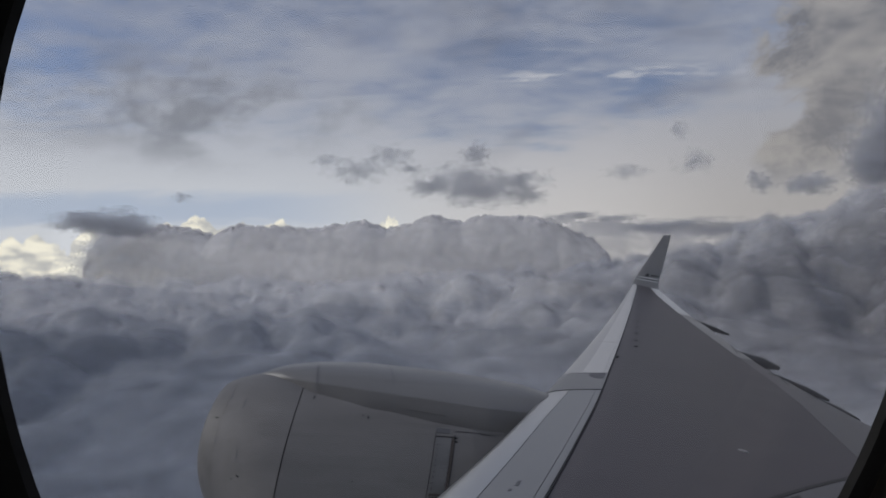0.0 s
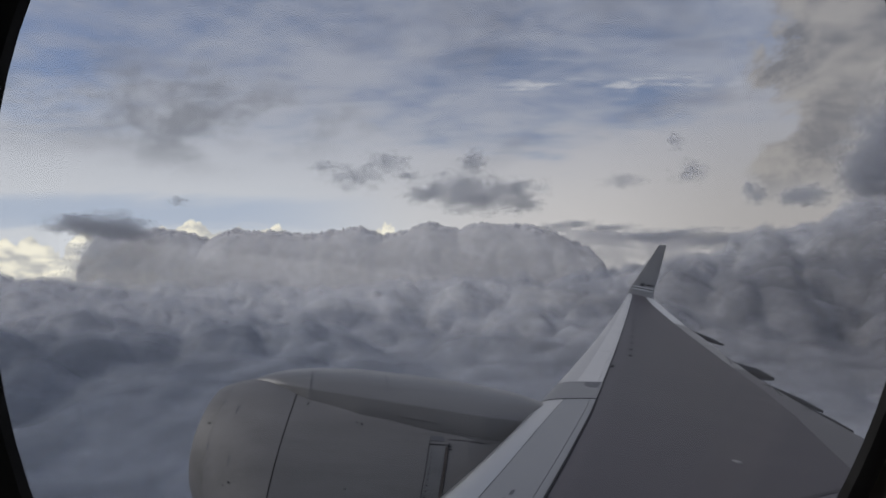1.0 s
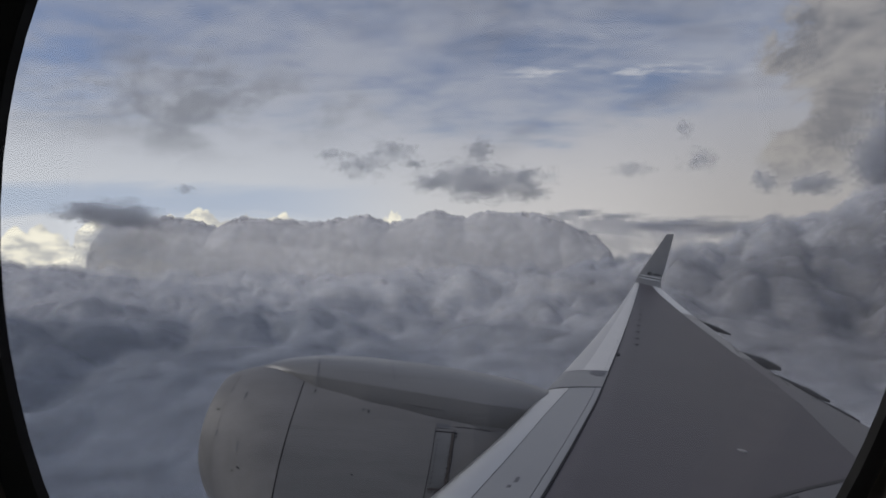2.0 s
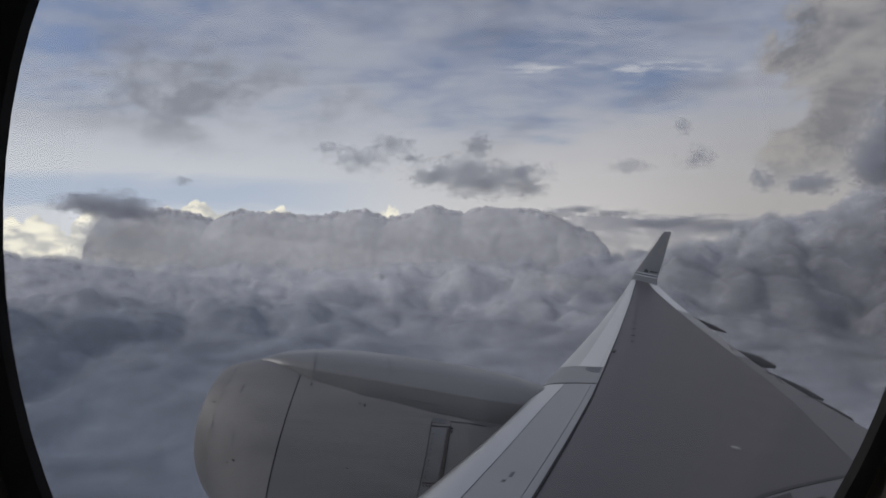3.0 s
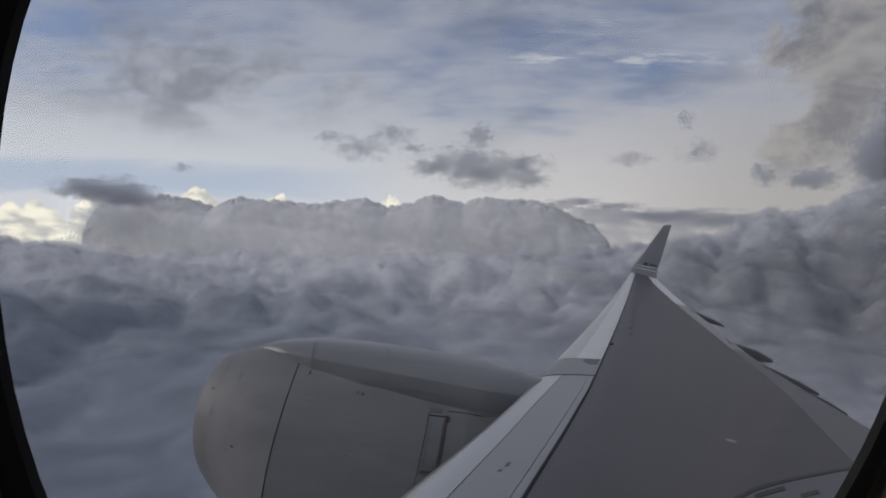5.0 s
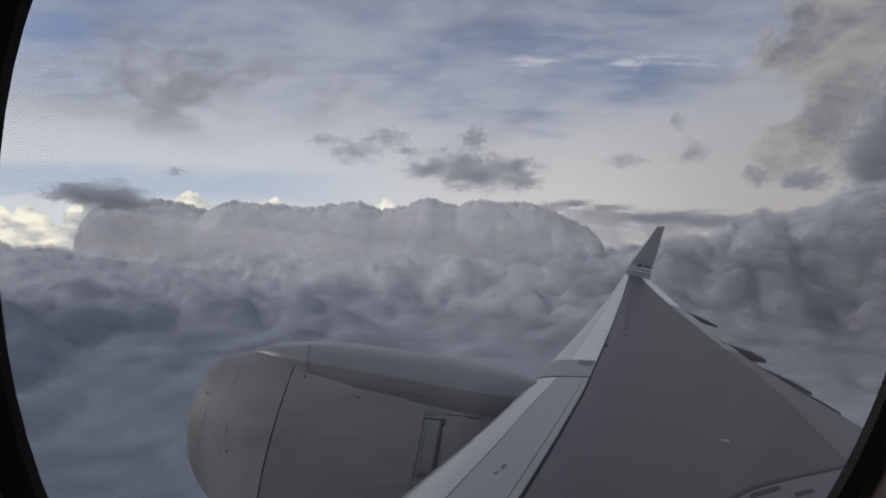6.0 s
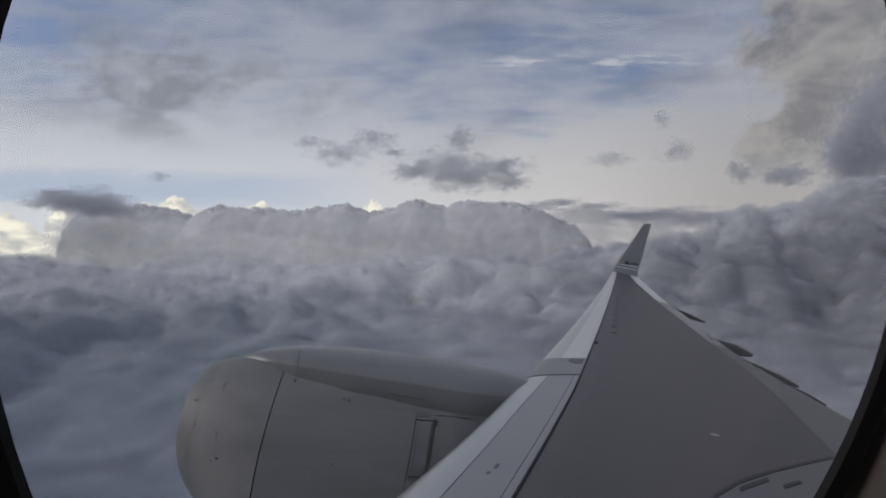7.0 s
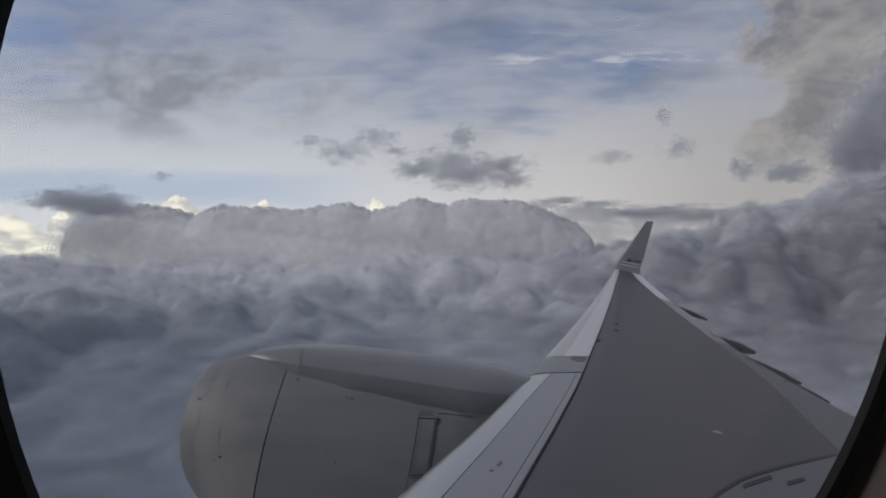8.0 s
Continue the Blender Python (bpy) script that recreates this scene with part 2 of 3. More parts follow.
def part(name, me, parent, label="", m=None):
    ob = new(name, me)
    ob.parent = parent
    if m is not None:
        ob.matrix_local = m
    return tagged(ob, label)


def grid_faces(nu, nv, closed_v=False, off=0):
    out = []
    for i in range(nu - 1):
        for j in range(nv if closed_v else nv - 1):
            k = (j + 1) % nv
            out.append((off + i * nv + j, off + i * nv + k, off + (i + 1) * nv + k, off + (i + 1) * nv + j))
    return out


def slab(name, top, bottom, mat):
    """A closed slab between two equal grids of points, rows by columns."""
    nu, nv = len(top), len(top[0])
    verts = [p for row in top for p in row] + [p for row in bottom for p in row]
    k = nu * nv
    faces = grid_faces(nu, nv)
    faces += [tuple(reversed(f)) for f in grid_faces(nu, nv, off=k)]
    rim = [i * nv for i in range(nu)] + [(nu - 1) * nv + j for j in range(1, nv)] + [i * nv + nv - 1 for i in range(nu - 2, -1, -1)] + [j for j in range(nv - 2, 0, -1)]
    for a, b in zip(rim, rim[1:] + rim[:1]):
        faces.append((a, b, b + k, a + k))
    me = mesh_of(name, verts, faces, mat)
    bm = bmesh.new()
    bm.from_mesh(me)
    bmesh.ops.recalc_face_normals(bm, faces=bm.faces)
    bm.to_mesh(me)
    bm.free()
    return me


def revolve(name, profile, mat, centre, n=96, a0=0.0, a1=360.0):
    """Turns (along, radius) pairs round an axis that points aft."""
    closed = a1 - a0 >= 360
    steps = n if closed else n + 1
    verts = []
    for s, r in profile:
        for j in range(steps):
            p = radians(a0 + (a1 - a0) * j / n)
            verts.append((s, centre[0] - r * math.sin(p), centre[1] + r * math.cos(p)))
    return mesh_of(name, verts, grid_faces(len(profile), steps, closed), mat)


# ---- the airliner: local x aft, y outboard, z up ----
AIR = pose(-1.691, -0.3322, 150.2392, -1.5607, 7.9018, 11.1133)
airliner = tagged(new("airliner"), "grey and white twin-engine airliner banking above a sea of cloud", "airliner")
airliner.matrix_world = AIR


def lerp(x, xs, ys):
    return float(np.interp(x, xs, ys))


def chord(l):
    return lerp(l, (-3, 0, 6.7, 26.2), (12.4, 10.8, 7.2, 1.53))


def section(f, t):
    f = max(f, 0.0)
    return 5 * t * (0.2969 * math.sqrt(f) - 0.126 * f - 0.3516 * f * f + 0.2843 * f ** 3 - 0.1036 * f ** 4)


def skin(l, aft, side=1):
    """A point of the wing's surface, aft metres behind the leading edge; side 1: upper, -1: lower."""
    c = chord(l)
    f = aft / c
    z = -1.985 + 0.092 * l + 0.0024 * max(0, l - 6.7) ** 2 - 0.0967 * f * c
    z += c * section(f, 0.03) - 0.03 * math.exp(-aft / 0.07) if side > 0 else -c * section(f, 0.17) - 0.05
    bulge = lerp(l, (3.4, 4.0, 4.67, 5.13, 6.0), (0.22, 0.16, 0.09, 0.04, 0.0)) * math.exp(-max(aft, 0.0) / 0.11)
    return Vector((0.6674 * l + aft - bulge, l, z - 0.25 * bulge))


def wing_piece(name, l0, l1, from_aft, to_aft, mat, parent, label="", thick=None, lift=0.0, nl=24, nf=10, skew=0.0):
    """A piece of the wing between two spanwise places and two distances behind the leading edge (numbers or functions of the span)."""
    fa = from_aft if callable(from_aft) else (lambda l: from_aft)
    ta = to_aft if callable(to_aft) else (lambda l: to_aft)
    top, bottom = [], []
    for i in range(nl + 1):
        l = l0 + (l1 - l0) * i / nl
        a, b = fa(l), ta(l)
        row, low = [], []
        for j in range(nf + 1):
            u = j / nf
            aft = a + (b - a) * (u * u if a <= 0.001 else u)
            m = l + skew * aft
            p = skin(m, aft) + Vector((0, 0, lift))
            row.append(p)
            low.append(p - Vector((0, 0, thick)) if thick else skin(m, aft, -1) - Vector((0, 0, 0.004)))
        top.append(row)
        bottom.append(low)
    return part(name, slab(name, top, bottom, mat), parent, label)


def dark_edge(l):
    return lerp(l, (-1, 3.8, 5.1, 6.8, 8.9, 11.9, 15.2, 18, 22, 25.2, 26.2), (0.80, 0.818, 0.852, 0.868, 0.81, 0.73, 0.63, 0.55, 0.42, 0.33, 0.22))


def box_end(l):
    return lerp(l, (-1, 6.4, 9.05, 10.9, 13.6, 15.6, 18.5, 24.0, 26.2), (4.9, 5.0, 4.95, 4.71, 4.09, 3.62, 2.88, 1.47, 1.05))


def trailing(l):
    return lerp(l, (-1, 6.7, 8.7, 9.6, 10.65, 12.4, 14.6, 17.6, 19.5, 22.7, 26.2), (9.9, 6.95, 6.19, 5.83, 5.43, 4.85, 4.36, 3.74, 3.19, 2.43, 1.57))


wing = part("wing", slab("wing", [[skin(l, 0.03 + (dark_edge(l) - 0.0) * 0.9) - Vector((0, 0, 0.03)), skin(l, dark_edge(l) + 0.02) - Vector((0, 0, 0.006)), *[skin(l, dark_edge(l) + (box_end(l) - dark_edge(l)) * k / 14) for k in range(1, 15)]] for l in np.linspace(-1, 26.2, 60)],
                          [[skin(l, 0.03 + (dark_edge(l) - 0.0) * 0.9, -1), skin(l, dark_edge(l) + 0.02, -1), *[skin(l, dark_edge(l) + (box_end(l) - dark_edge(l)) * k / 14, -1) for k in range(1, 15)]] for l in np.linspace(-1, 26.2, 60)], WING_GREY), airliner, "broad dark grey painted wing box of riveted panels")


def nose_edge(l):
    return lerp(l, (3.7, 4.9, 6.0, 7.4, 9.5, 14, 20, 26.2), (0.262, 0.292, 0.30, 0.345, 0.33, 0.25, 0.145, 0.05))


def slat(l0, l1, label, mat, nose=BARE, seam=DARK):
    """A slat: bare metal nose, painted upper panel, narrow trailing strip."""
    k = lambda u: (lambda l: dark_edge(l) * u)
    body = wing_piece("slat", l0, l1, 0.004, k(0.972), SLAT_GREY, wing, label, lift=-0.012, nl=20)
    wing_piece("slat_nose", l0, l1, 0.0, nose_edge, nose, wing, "smooth rounded nose skin", thick=0.010, nl=20, nf=16)
    wing_piece("slat_seam", l0, l1, nose_edge, lambda l: nose_edge(l) + 0.009, seam, wing, thick=0.010, lift=-0.003, nl=20, nf=2)
    wing_piece("slat_panel", l0, l1, lambda l: nose_edge(l) + 0.009, k(0.868), mat, wing, thick=0.010, nl=20)
    wing_piece("slat_trailing_strip", l0, l1, k(0.878), k(0.972), mat, wing, thick=0.010, nl=20)
    wing_piece("slat_gap_seal", l0, l1, k(0.974), k(1.004), DARK, wing, "dark gap behind the slat", thick=0.02, lift=0.002, nl=20, nf=2)
    return body


slat(-1, 7.85, "light grey inboard slat with bare metal nose", SLAT_GREY)
for l0, l1 in ((7.87, 11.6), (11.62, 16.3), (16.32, 21.0), (21.02, 26.1)):
    slat(l0, l1, "white painted outboard slat with a duller nose", SLAT_LIGHT, SLAT_DULL, SLAT_LIGHT)
joint_end = lambda l: dark_edge(l) - 0.025
block = wing_piece("pylon_joint_fairing", 7.22, 8.28, 0.0, joint_end, PYLON, wing, "grey joint fairing between the slats", lift=0.006, thick=0.03, skew=0.45)
for l, w in ((7.195, 0.025), (8.28, 0.03)):
    wing_piece("joint_seam", l, l + w, 0.0, joint_end, DARK, wing, "dark joint seam", lift=0.005, thick=0.02, skew=0.45, nl=3)
wing_piece("sealant_patch", 7.90, 8.27, lambda l: 0.50 + 0.9 * max(0.0, 8.06 - l), 0.77, STAIN, wing, "dull dark sealant patch", thick=0.004, lift=0.010, nl=6, nf=4, skew=0.45)
wing_piece("slat_latch", 10.05, 10.25, 0.80, 0.86, DARK, wing, "small dark slat latch", thick=0.02, lift=0.014, nl=2, nf=2)
aileron = wing_piece("aileron", 19.55, 26.1, lambda l: box_end(l) + 0.012, trailing, WHITE, wing, "white painted aileron", nl=24)
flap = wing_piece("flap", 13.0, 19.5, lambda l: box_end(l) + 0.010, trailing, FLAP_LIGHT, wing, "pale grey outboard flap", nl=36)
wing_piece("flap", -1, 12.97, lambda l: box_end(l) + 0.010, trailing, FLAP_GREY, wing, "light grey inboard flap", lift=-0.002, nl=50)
# a small dark spot, then thin shade lines painted near the trailing edge
for l, a, w, h in ((15.3, 2.72, 0.16, 0.07), (13.55, 4.30, 1.1, 0.03), (11.4, 5.02, 0.9, 0.03), (10.7, 5.15, 0.9, 0.025)):
    wing_piece("dark_mark", l, l + w, a, a + h, DARK, wing, "dark mark for a spot and shade lines", thick=0.006, lift=0.006, nl=4, nf=2)

# fuel and access caps in a row behind the slats
for k in range(8):
    l, aft = 11.6 + 7.6 * (k / 7) ** 1.15, 1.13 - 0.32 * (k / 7)
    p = skin(l, aft)
    me = revolve("access_cap", [(0, 0.0), (0, 0.065), (0.006, 0.072), (0.02, 0.072)], DARK, (0, 0), 16)
    part("access_cap", me, wing, "", Matrix.Translation(p + Vector((0, 0, 0.006))) @ pose(0, 0, 0, 0, 90, 0))


def root_edge(aft):
    return lerp(aft, (2.3, 2.75, 3.07, 3.60, 4.57, 5.0), (3.7, 4.28, 4.60, 4.98, 5.60, 5.85))


def root_patch(name, a0, a1, inner, outer, mat, lift, parent, label=""):
    top = [[skin(inner(a) + (outer(a) - inner(a)) * v / 8, a) + Vector((0, 0, lift)) for v in range(9)] for a in np.linspace(a0, a1, 28)]
    low = [[p - Vector((0, 0, 0.012)) for p in row] for row in top]
    return part(name, slab(name, top, low, mat), parent, label)


fillet = root_patch("root_fairing", 2.3, 4.87, lambda a: 0.2, root_edge, ROOT_GREY, 0.012, wing, "light grey wing root fairing with black outline")
root_patch("outline", 2.3, 4.87, lambda a: root_edge(a) - 0.07, root_edge, BLACK, 0.018, wing, "black painted outline")
root_patch("arrow_mark", 3.62, 3.92, lambda a: root_edge(a) - 0.44, lambda a: root_edge(a) - 0.36, BLACK, 0.018, wing)
root_patch("arrow_mark", 3.02, 3.46, lambda a: root_edge(a) - 0.21, lambda a: root_edge(a) - 0.13, BLACK, 0.018, wing)
# inspection mark on the inboard slat
for l, a, w in ((4.20, 0.47, 0.04), (4.30, 0.50, 0.09)):
    wing_piece("stencil_bar", l, l + w, a, a + 0.035, STAIN, wing, thick=0.004, lift=0.002, nl=2, nf=2)
# pale disc painted for a light reflection on the wing, not a lamp
glint = part("wing_glint", revolve("wing_glint", [(0, 0.0), (0.0, 0.055), (0.010, 0.065), (0.03, 0.07)], PYLON, (0, 0), 24), wing, "small round pale spot for a reflection on the wing", Matrix.Translation(skin(5.82, 2.99) + Vector((0, 0, 0.010))) @ pose(0, 0, 0, 0, 90, 0))

# winglet
wl = [((17.45, 26.15, 1.30), (19.05, 26.15, 1.20)), ((17.75, 26.5, 1.65), (19.2, 26.45, 1.55)), ((18.5, 26.75, 2.6), (19.65, 26.75, 2.6)), ((19.72, 27.05, 4.33), (20.2, 27.05, 4.38))]
rows = []
for (le, te) in wl:
    le, te = Vector(le), Vector(te)
    ring = []
    for k in range(24):
        f = 0.5 - 0.5 * math.cos(2 * math.pi * k / 24)
        s = 1 if k < 12 else -1
        ring.append(le.lerp(te, f) + Vector((0, s * (te - le).length * section(f, 0.09), 0)))
    rows.append(ring)
verts = [p for r in rows for p in r]
faces = grid_faces(len(rows), 24, True) + [tuple(range(24)), tuple(range(3 * 24, 4 * 24))]
winglet = part("winglet", mesh_of("winglet", verts, faces, PYLON), airliner, "upswept grey winglet with white stripes")



def on_winglet(v, f, proud=0.006):
    """A place on the winglet's inboard face: v up, f aft."""
    k = min(2, int(v * 3))
    u = v * 3 - k
    le = Vector(wl[k][0]).lerp(Vector(wl[k + 1][0]), u)
    te = Vector(wl[k][1]).lerp(Vector(wl[k + 1][1]), u)
    return le.lerp(te, f) - Vector((0, (te - le).length * section(f, 0.09) + proud, 0))


def winglet_bar(name, v0, v1, f0, f1, mat, slant=0.0):
    grid = [[on_winglet(v0 + (v1 - v0) * i / 2 + slant * (f - f0), f) for f in np.linspace(f0, f1, 7)] for i in range(3)]
    part(name, slab(name, grid, [[p + Vector((0, 0.004, 0)) for p in r] for r in grid], mat), winglet)


winglet_bar("stripe", 0.325, 0.345, 0.04, 0.96, WHITE)
winglet_bar("stripe", 0.360, 0.372, 0.04, 0.96, BLACK)
winglet_bar("stripe", 0.376, 0.392, 0.04, 0.96, WHITE)
winglet_bar("emblem", 0.41, 0.47, 0.30, 0.48, BLACK, -0.05)
winglet_bar("lettering_bar", 0.425, 0.455, 0.55, 0.92, BLACK)

# engine
EC = (7.173, -2.695)


def cowl_radius(s):
    if s < 1.43:
        t = max(0.0, (s - 0.654) / 0.776)
        return 0.817 + 0.626 * (1 - (1 - t) ** 1.219) ** (1 / 1.219)
    return lerp(s, (1.43, 2.0, 2.6, 3.05, 3.52, 4.4, 4.9), (1.443, 1.448, 1.442, 1.426, 1.405, 1.25, 1.08))


def raked(p):
    """Rakes and lifts the inlet, so that its lower lip lies further aft."""
    w = min(1.0, max(0.0, (1.43 - p[0]) / 0.776))
    l, z = p[1] + w * 0.014, p[2] + w * 0.436
    d = z - EC[1] - 1.15
    turn = max(0.0, 1 - abs(p[0] - 1.437) / 0.55) * 0.10 * d * (2.0 + d)
    return Vector((p[0] + turn + w * (0.027 * (l - EC[0]) - 0.492 * (z - EC[1]) + 0.309 * (z - EC[1]) ** 2), l, z))


def cowling(name, stations, mat, parent, label="", inside=()):
    me = revolve(name, [(s, cowl_radius(s)) for s in stations] + list(inside), mat, EC)
    for v in me.vertices:
        v.co = raked(v.co)
    return part(name, me, parent, label)


engine = part("engine", revolve("engine", [(4.9, 1.08), (4.4, 1.25), (3.52, 1.405)], COWL, EC), airliner, "large off-white turbofan nacelle with panel seams")
cowling("inlet_lip", [0.80, 0.77, 0.735, 0.71, 0.69, 0.675, 0.664, 0.658, 0.654], LIP, engine, "worn dull metal inlet lip", [(0.656, 0.80), (0.67, 0.785), (0.75, 0.77)])
cowling("inlet_cowl", [0.802, 0.85, 0.92, 1.0, 1.1, 1.2, 1.3, 1.434], COWL, engine, "off-white inlet cowl", [(1.4345, 1.42)])
duct = revolve("inlet_duct", [(0.74, 0.77), (1.0, 0.95), (1.43, 1.12), (2.0, 1.18), (2.0, 0.2)], TITAN, EC)
for v in duct.vertices:
    v.co = raked(v.co)
part("inlet_duct", duct, engine)
cowling("fan_cowl", [1.446, 1.6, 1.8, 2.0, 2.6, 3.05, 3.06], COWL, engine, "off-white fan cowl")
seam = revolve("seam_backing", [(1.425, 1.428), (1.455, 1.428)], DARK, EC)
for v in seam.vertices:
    v.co = raked(v.co)
part("seam_backing", seam, engine)
part("reverser_cowl", revolve("reverser_cowl", [(3.057, 1.4245), (3.3, 1.4165), (3.52, 1.405)], COWL, EC), engine)
part("core_nozzle", revolve("core_nozzle", [(4.9, 1.08), (4.7, 0.95), (5.6, 0.75), (6.3, 0.5), (6.3, 0.05)], TITAN, EC), engine)


def on_cowl(s, deg, r=1.43):
    p = radians(deg)
    return raked((s, EC[0] - r * math.sin(p), EC[1] + r * math.cos(p)))


def cowl_bar(name, s0, s1, d0, d1, mat, parent, proud=0.004, label="", lean=0.0):
    """A strip on the cowl between two stations and two clock angles."""
    rr = cowl_radius
    n = max(2, int(abs(d1 - d0) / 3))
    turned = lambda s, k: s + lean * (d0 + (d1 - d0) * k / n - 45)
    top = [[on_cowl(turned(s, k), d0 + (d1 - d0) * k / n, rr(turned(s, k)) + proud) for k in range(n + 1)] for s in np.linspace(s0, s1, 4)]
    low = [[on_cowl(turned(s, k), d0 + (d1 - d0) * k / n, rr(turned(s, k)) - 0.01) for k in range(n + 1)] for s in np.linspace(s0, s1, 4)]
    return part(name, slab(name, top, low, mat), parent, label)


LEAN = -0.0045
cowl_bar("seam", 3.055, 3.062, 43, 120, DARK, engine, 0.003, lean=LEAN)
cowl_bar("latch_panel", 3.075, 3.285, 46, 70, LATCH, engine, 0.005, "grey latch access panel with fasteners", lean=LEAN)
cowl_bar("hinge_slot", 3.065, 3.30, 45.0, 45.5, DARK, engine, 0.004, lean=LEAN)
cowl_bar("hinge_slot", 3.30, 3.75, 42.0, 42.4, DARK, engine, 0.004)
cowl_bar("latch_grime", 3.255, 3.29, 46, 72, GRIME, engine, 0.0065, "brown grime beside the latch", lean=LEAN)
cowl_bar("latch_channel", 3.290, 3.300, 44, 80, DARK, engine, 0.007, "grimy dark latch channel", lean=LEAN)
cowl_bar("latch_foot", 3.08, 3.29, 70.4, 71.2, GRIME, engine, 0.006, lean=LEAN)
cowl_bar("hinge_plate", 3.08, 3.24, 41.0, 43.5, STAIN, engine, 0.005, "dull grey hinge plate")
for d in (45.5, 47.2):
    cowl_bar("latch_pin", 3.285, 3.33, d, d + 0.5, DARK, engine, 0.012, lean=LEAN)
for k in range(9):
    for at in (3.10, 3.25):
        cowl_bar("fastener", at - 0.007, at + 0.007, 49 + 2.4 * k + (0.6 if at > 3.2 else 0), 49.6 + 2.4 * k + (0.6 if at > 3.2 else 0), DARK, engine, 0.008, lean=LEAN)
for k in range(6):
    cowl_bar("fastener", 3.095 + 0.033 * k, 3.107 + 0.033 * k, 71.6, 72.2, DARK, engine, 0.008, lean=LEAN)
for s, d, w, h in ((0.95, 33, 0.012, 6), (1.02, 62, 0.010, 5), (0.80, 28, 0.012, 4), (2.26, 36.5, 0.02, 1.5), (2.20, 36, 0.02, 0.8), (0.74, 47, 0.03, 0.8), (1.05, 73, 0.03, 0.8), (1.0, 76, 0.02, 0.5), (2.12, 66, 0.02, 0.6), (0.80, 60, 0.01, 4), (1.60, 25.6, 0.02, 1.6)):
    cowl_bar("scuff", s, s + w, d, d + h, STAIN if h > 3 else DARK, engine, 0.004)

# pylon
PA = (0.95, 1.1, 1.24, 1.63, 2.23, 3.06, 3.75, 4.4, 4.9, 5.6)
PT = (-1.262, -1.20, -1.152, -1.093, -1.068, -1.103, -1.150, -1.215, -1.33, -1.6)
PW = (0.02, 0.18, 0.33, 0.58, 0.76, 0.88, 0.93, 0.74, 0.48, 0.3)
PJ = (-1.27, -1.285, -1.31, -1.40, -1.50, -1.585, -1.66, -1.72, -1.78, -1.85)
verts, NP = [], 25
for k in range(40):
    a = PA[0] + (PA[-1] - PA[0]) * k / 39
    t, w, j = lerp(a, PA, PT), lerp(a, PA, PW), lerp(a, PA, PJ)
    for i in range(NP):
        u = math.pi * i / (NP - 1)
        cu, su = math.cos(u), math.sin(u)
        verts.append((a, EC[0] + w * math.copysign(abs(cu) ** 0.85, cu), (j - 0.1) + (t - j + 0.1) * su ** 0.85))
part("pylon", mesh_of("pylon", verts, grid_faces(40, NP), PYLON), airliner, "smooth grey engine pylon fairing")
pylon = bpy.data.objects["pylon"]


def pylon_bar(name, a0, a1, u0, u1, mat, proud=0.003):
    """A strip on the pylon between two stations and two angles from its inboard foot (degrees)."""
    grid = []
    for a in np.linspace(a0, a1, max(6, int((a1 - a0) / 0.04))):
        row = []
        t, w, j = lerp(a, PA, PT) + proud, lerp(a, PA, PW) + proud, lerp(a, PA, PJ)
        for u in np.linspace(radians(180 - u0), radians(180 - u1), 10):
            cu, su = math.cos(u), math.sin(u)
            row.append(Vector((a, EC[0] + w * math.copysign(abs(cu) ** 0.85, cu), (j - 0.1) + (t - j + 0.1) * abs(su) ** 0.85)))
        grid.append(row)
    return part(name, slab(name, grid, [[p - Vector((0, -0.004, 0.004)) for p in r] for r in grid], mat), pylon)


# shade below the pylon's bulge, painted as darker strips on its lower side
pylon_bar("side_shade", 2.564, 4.6, 9, 33, PYLON_SHADE, 0.003)
pylon_bar("side_shade", 1.02, 2.556, 9, 33, PYLON_SHADE, 0.003)
pylon_bar("seam", 1.63, 1.638, 12, 80, STAIN)
pylon_bar("seam", 2.56, 2.568, 44, 85, STAIN)
pylon_bar("seam", 2.56, 2.57, 12, 30, STAIN)
pylon_bar("access_panel", 2.68, 3.18, 17, 29, PYLON_SHADE, 0.012)

# flap track fairings: slim canoes under the flaps, drooping aft of the trailing edge
for l, aft_end, drop, fat in ((18.6, 1.40, 0.44, 0.10), (13.9, 1.35, 0.40, 0.17), (11.6, 1.60, 0.56, 0.10), (9.9, 1.10, 0.42, 0.07)):
    c, fore = trailing(l), 1.5
    rows = []
    for k in range(25):
        u = k / 24
        x = -fore + (fore + aft_end) * u
        r = fat * min(1.0, 0.25 + 4.0 * u, 0.35 + 3.2 * (1 - u))
        p = skin(l, c)
        z = p.z + 0.02 - fat - (drop - fat) * max(0.0, x) / aft_end + 0.0967 * max(0.0, -x) * 0.6
        rows.append([(p.x + x, l + 0.8 * r * math.cos(q), z + r * math.sin(q)) for q in np.linspace(0, 2 * math.pi, 17)[:-1]])
    caps = [tuple(range(16)), tuple(24 * 16 + j for j in range(16))]
    part("flap_track_fairing", mesh_of("flap_track_fairing", [p for r in rows for p in r], grid_faces(25, 16, True) + caps, FAIRING), wing, "dark grey flap track fairing")

# ---- cabin wall and window ----
WC, WA, WB, WN, WL, WTILT = (1.7939, 0.0343), 0.1326, 0.169, 1.837, 0.14, -0.1639


def oval(grow, l, n=96, wa=WA, wb=WB):
    out = []
    for k in range(n):
        q = 2 * math.pi * k / n
        c, s = math.cos(q), math.sin(q)
        u, v = (wa + grow) * math.copysign(abs(c) ** (2 / WN), c), (wb + grow) * math.copysign(abs(s) ** (2 / WN), s)
        out.append((WC[0] + u * math.cos(WTILT) - v * math.sin(WTILT), l, WC[1] + u * math.sin(WTILT) + v * math.cos(WTILT)))
    return out


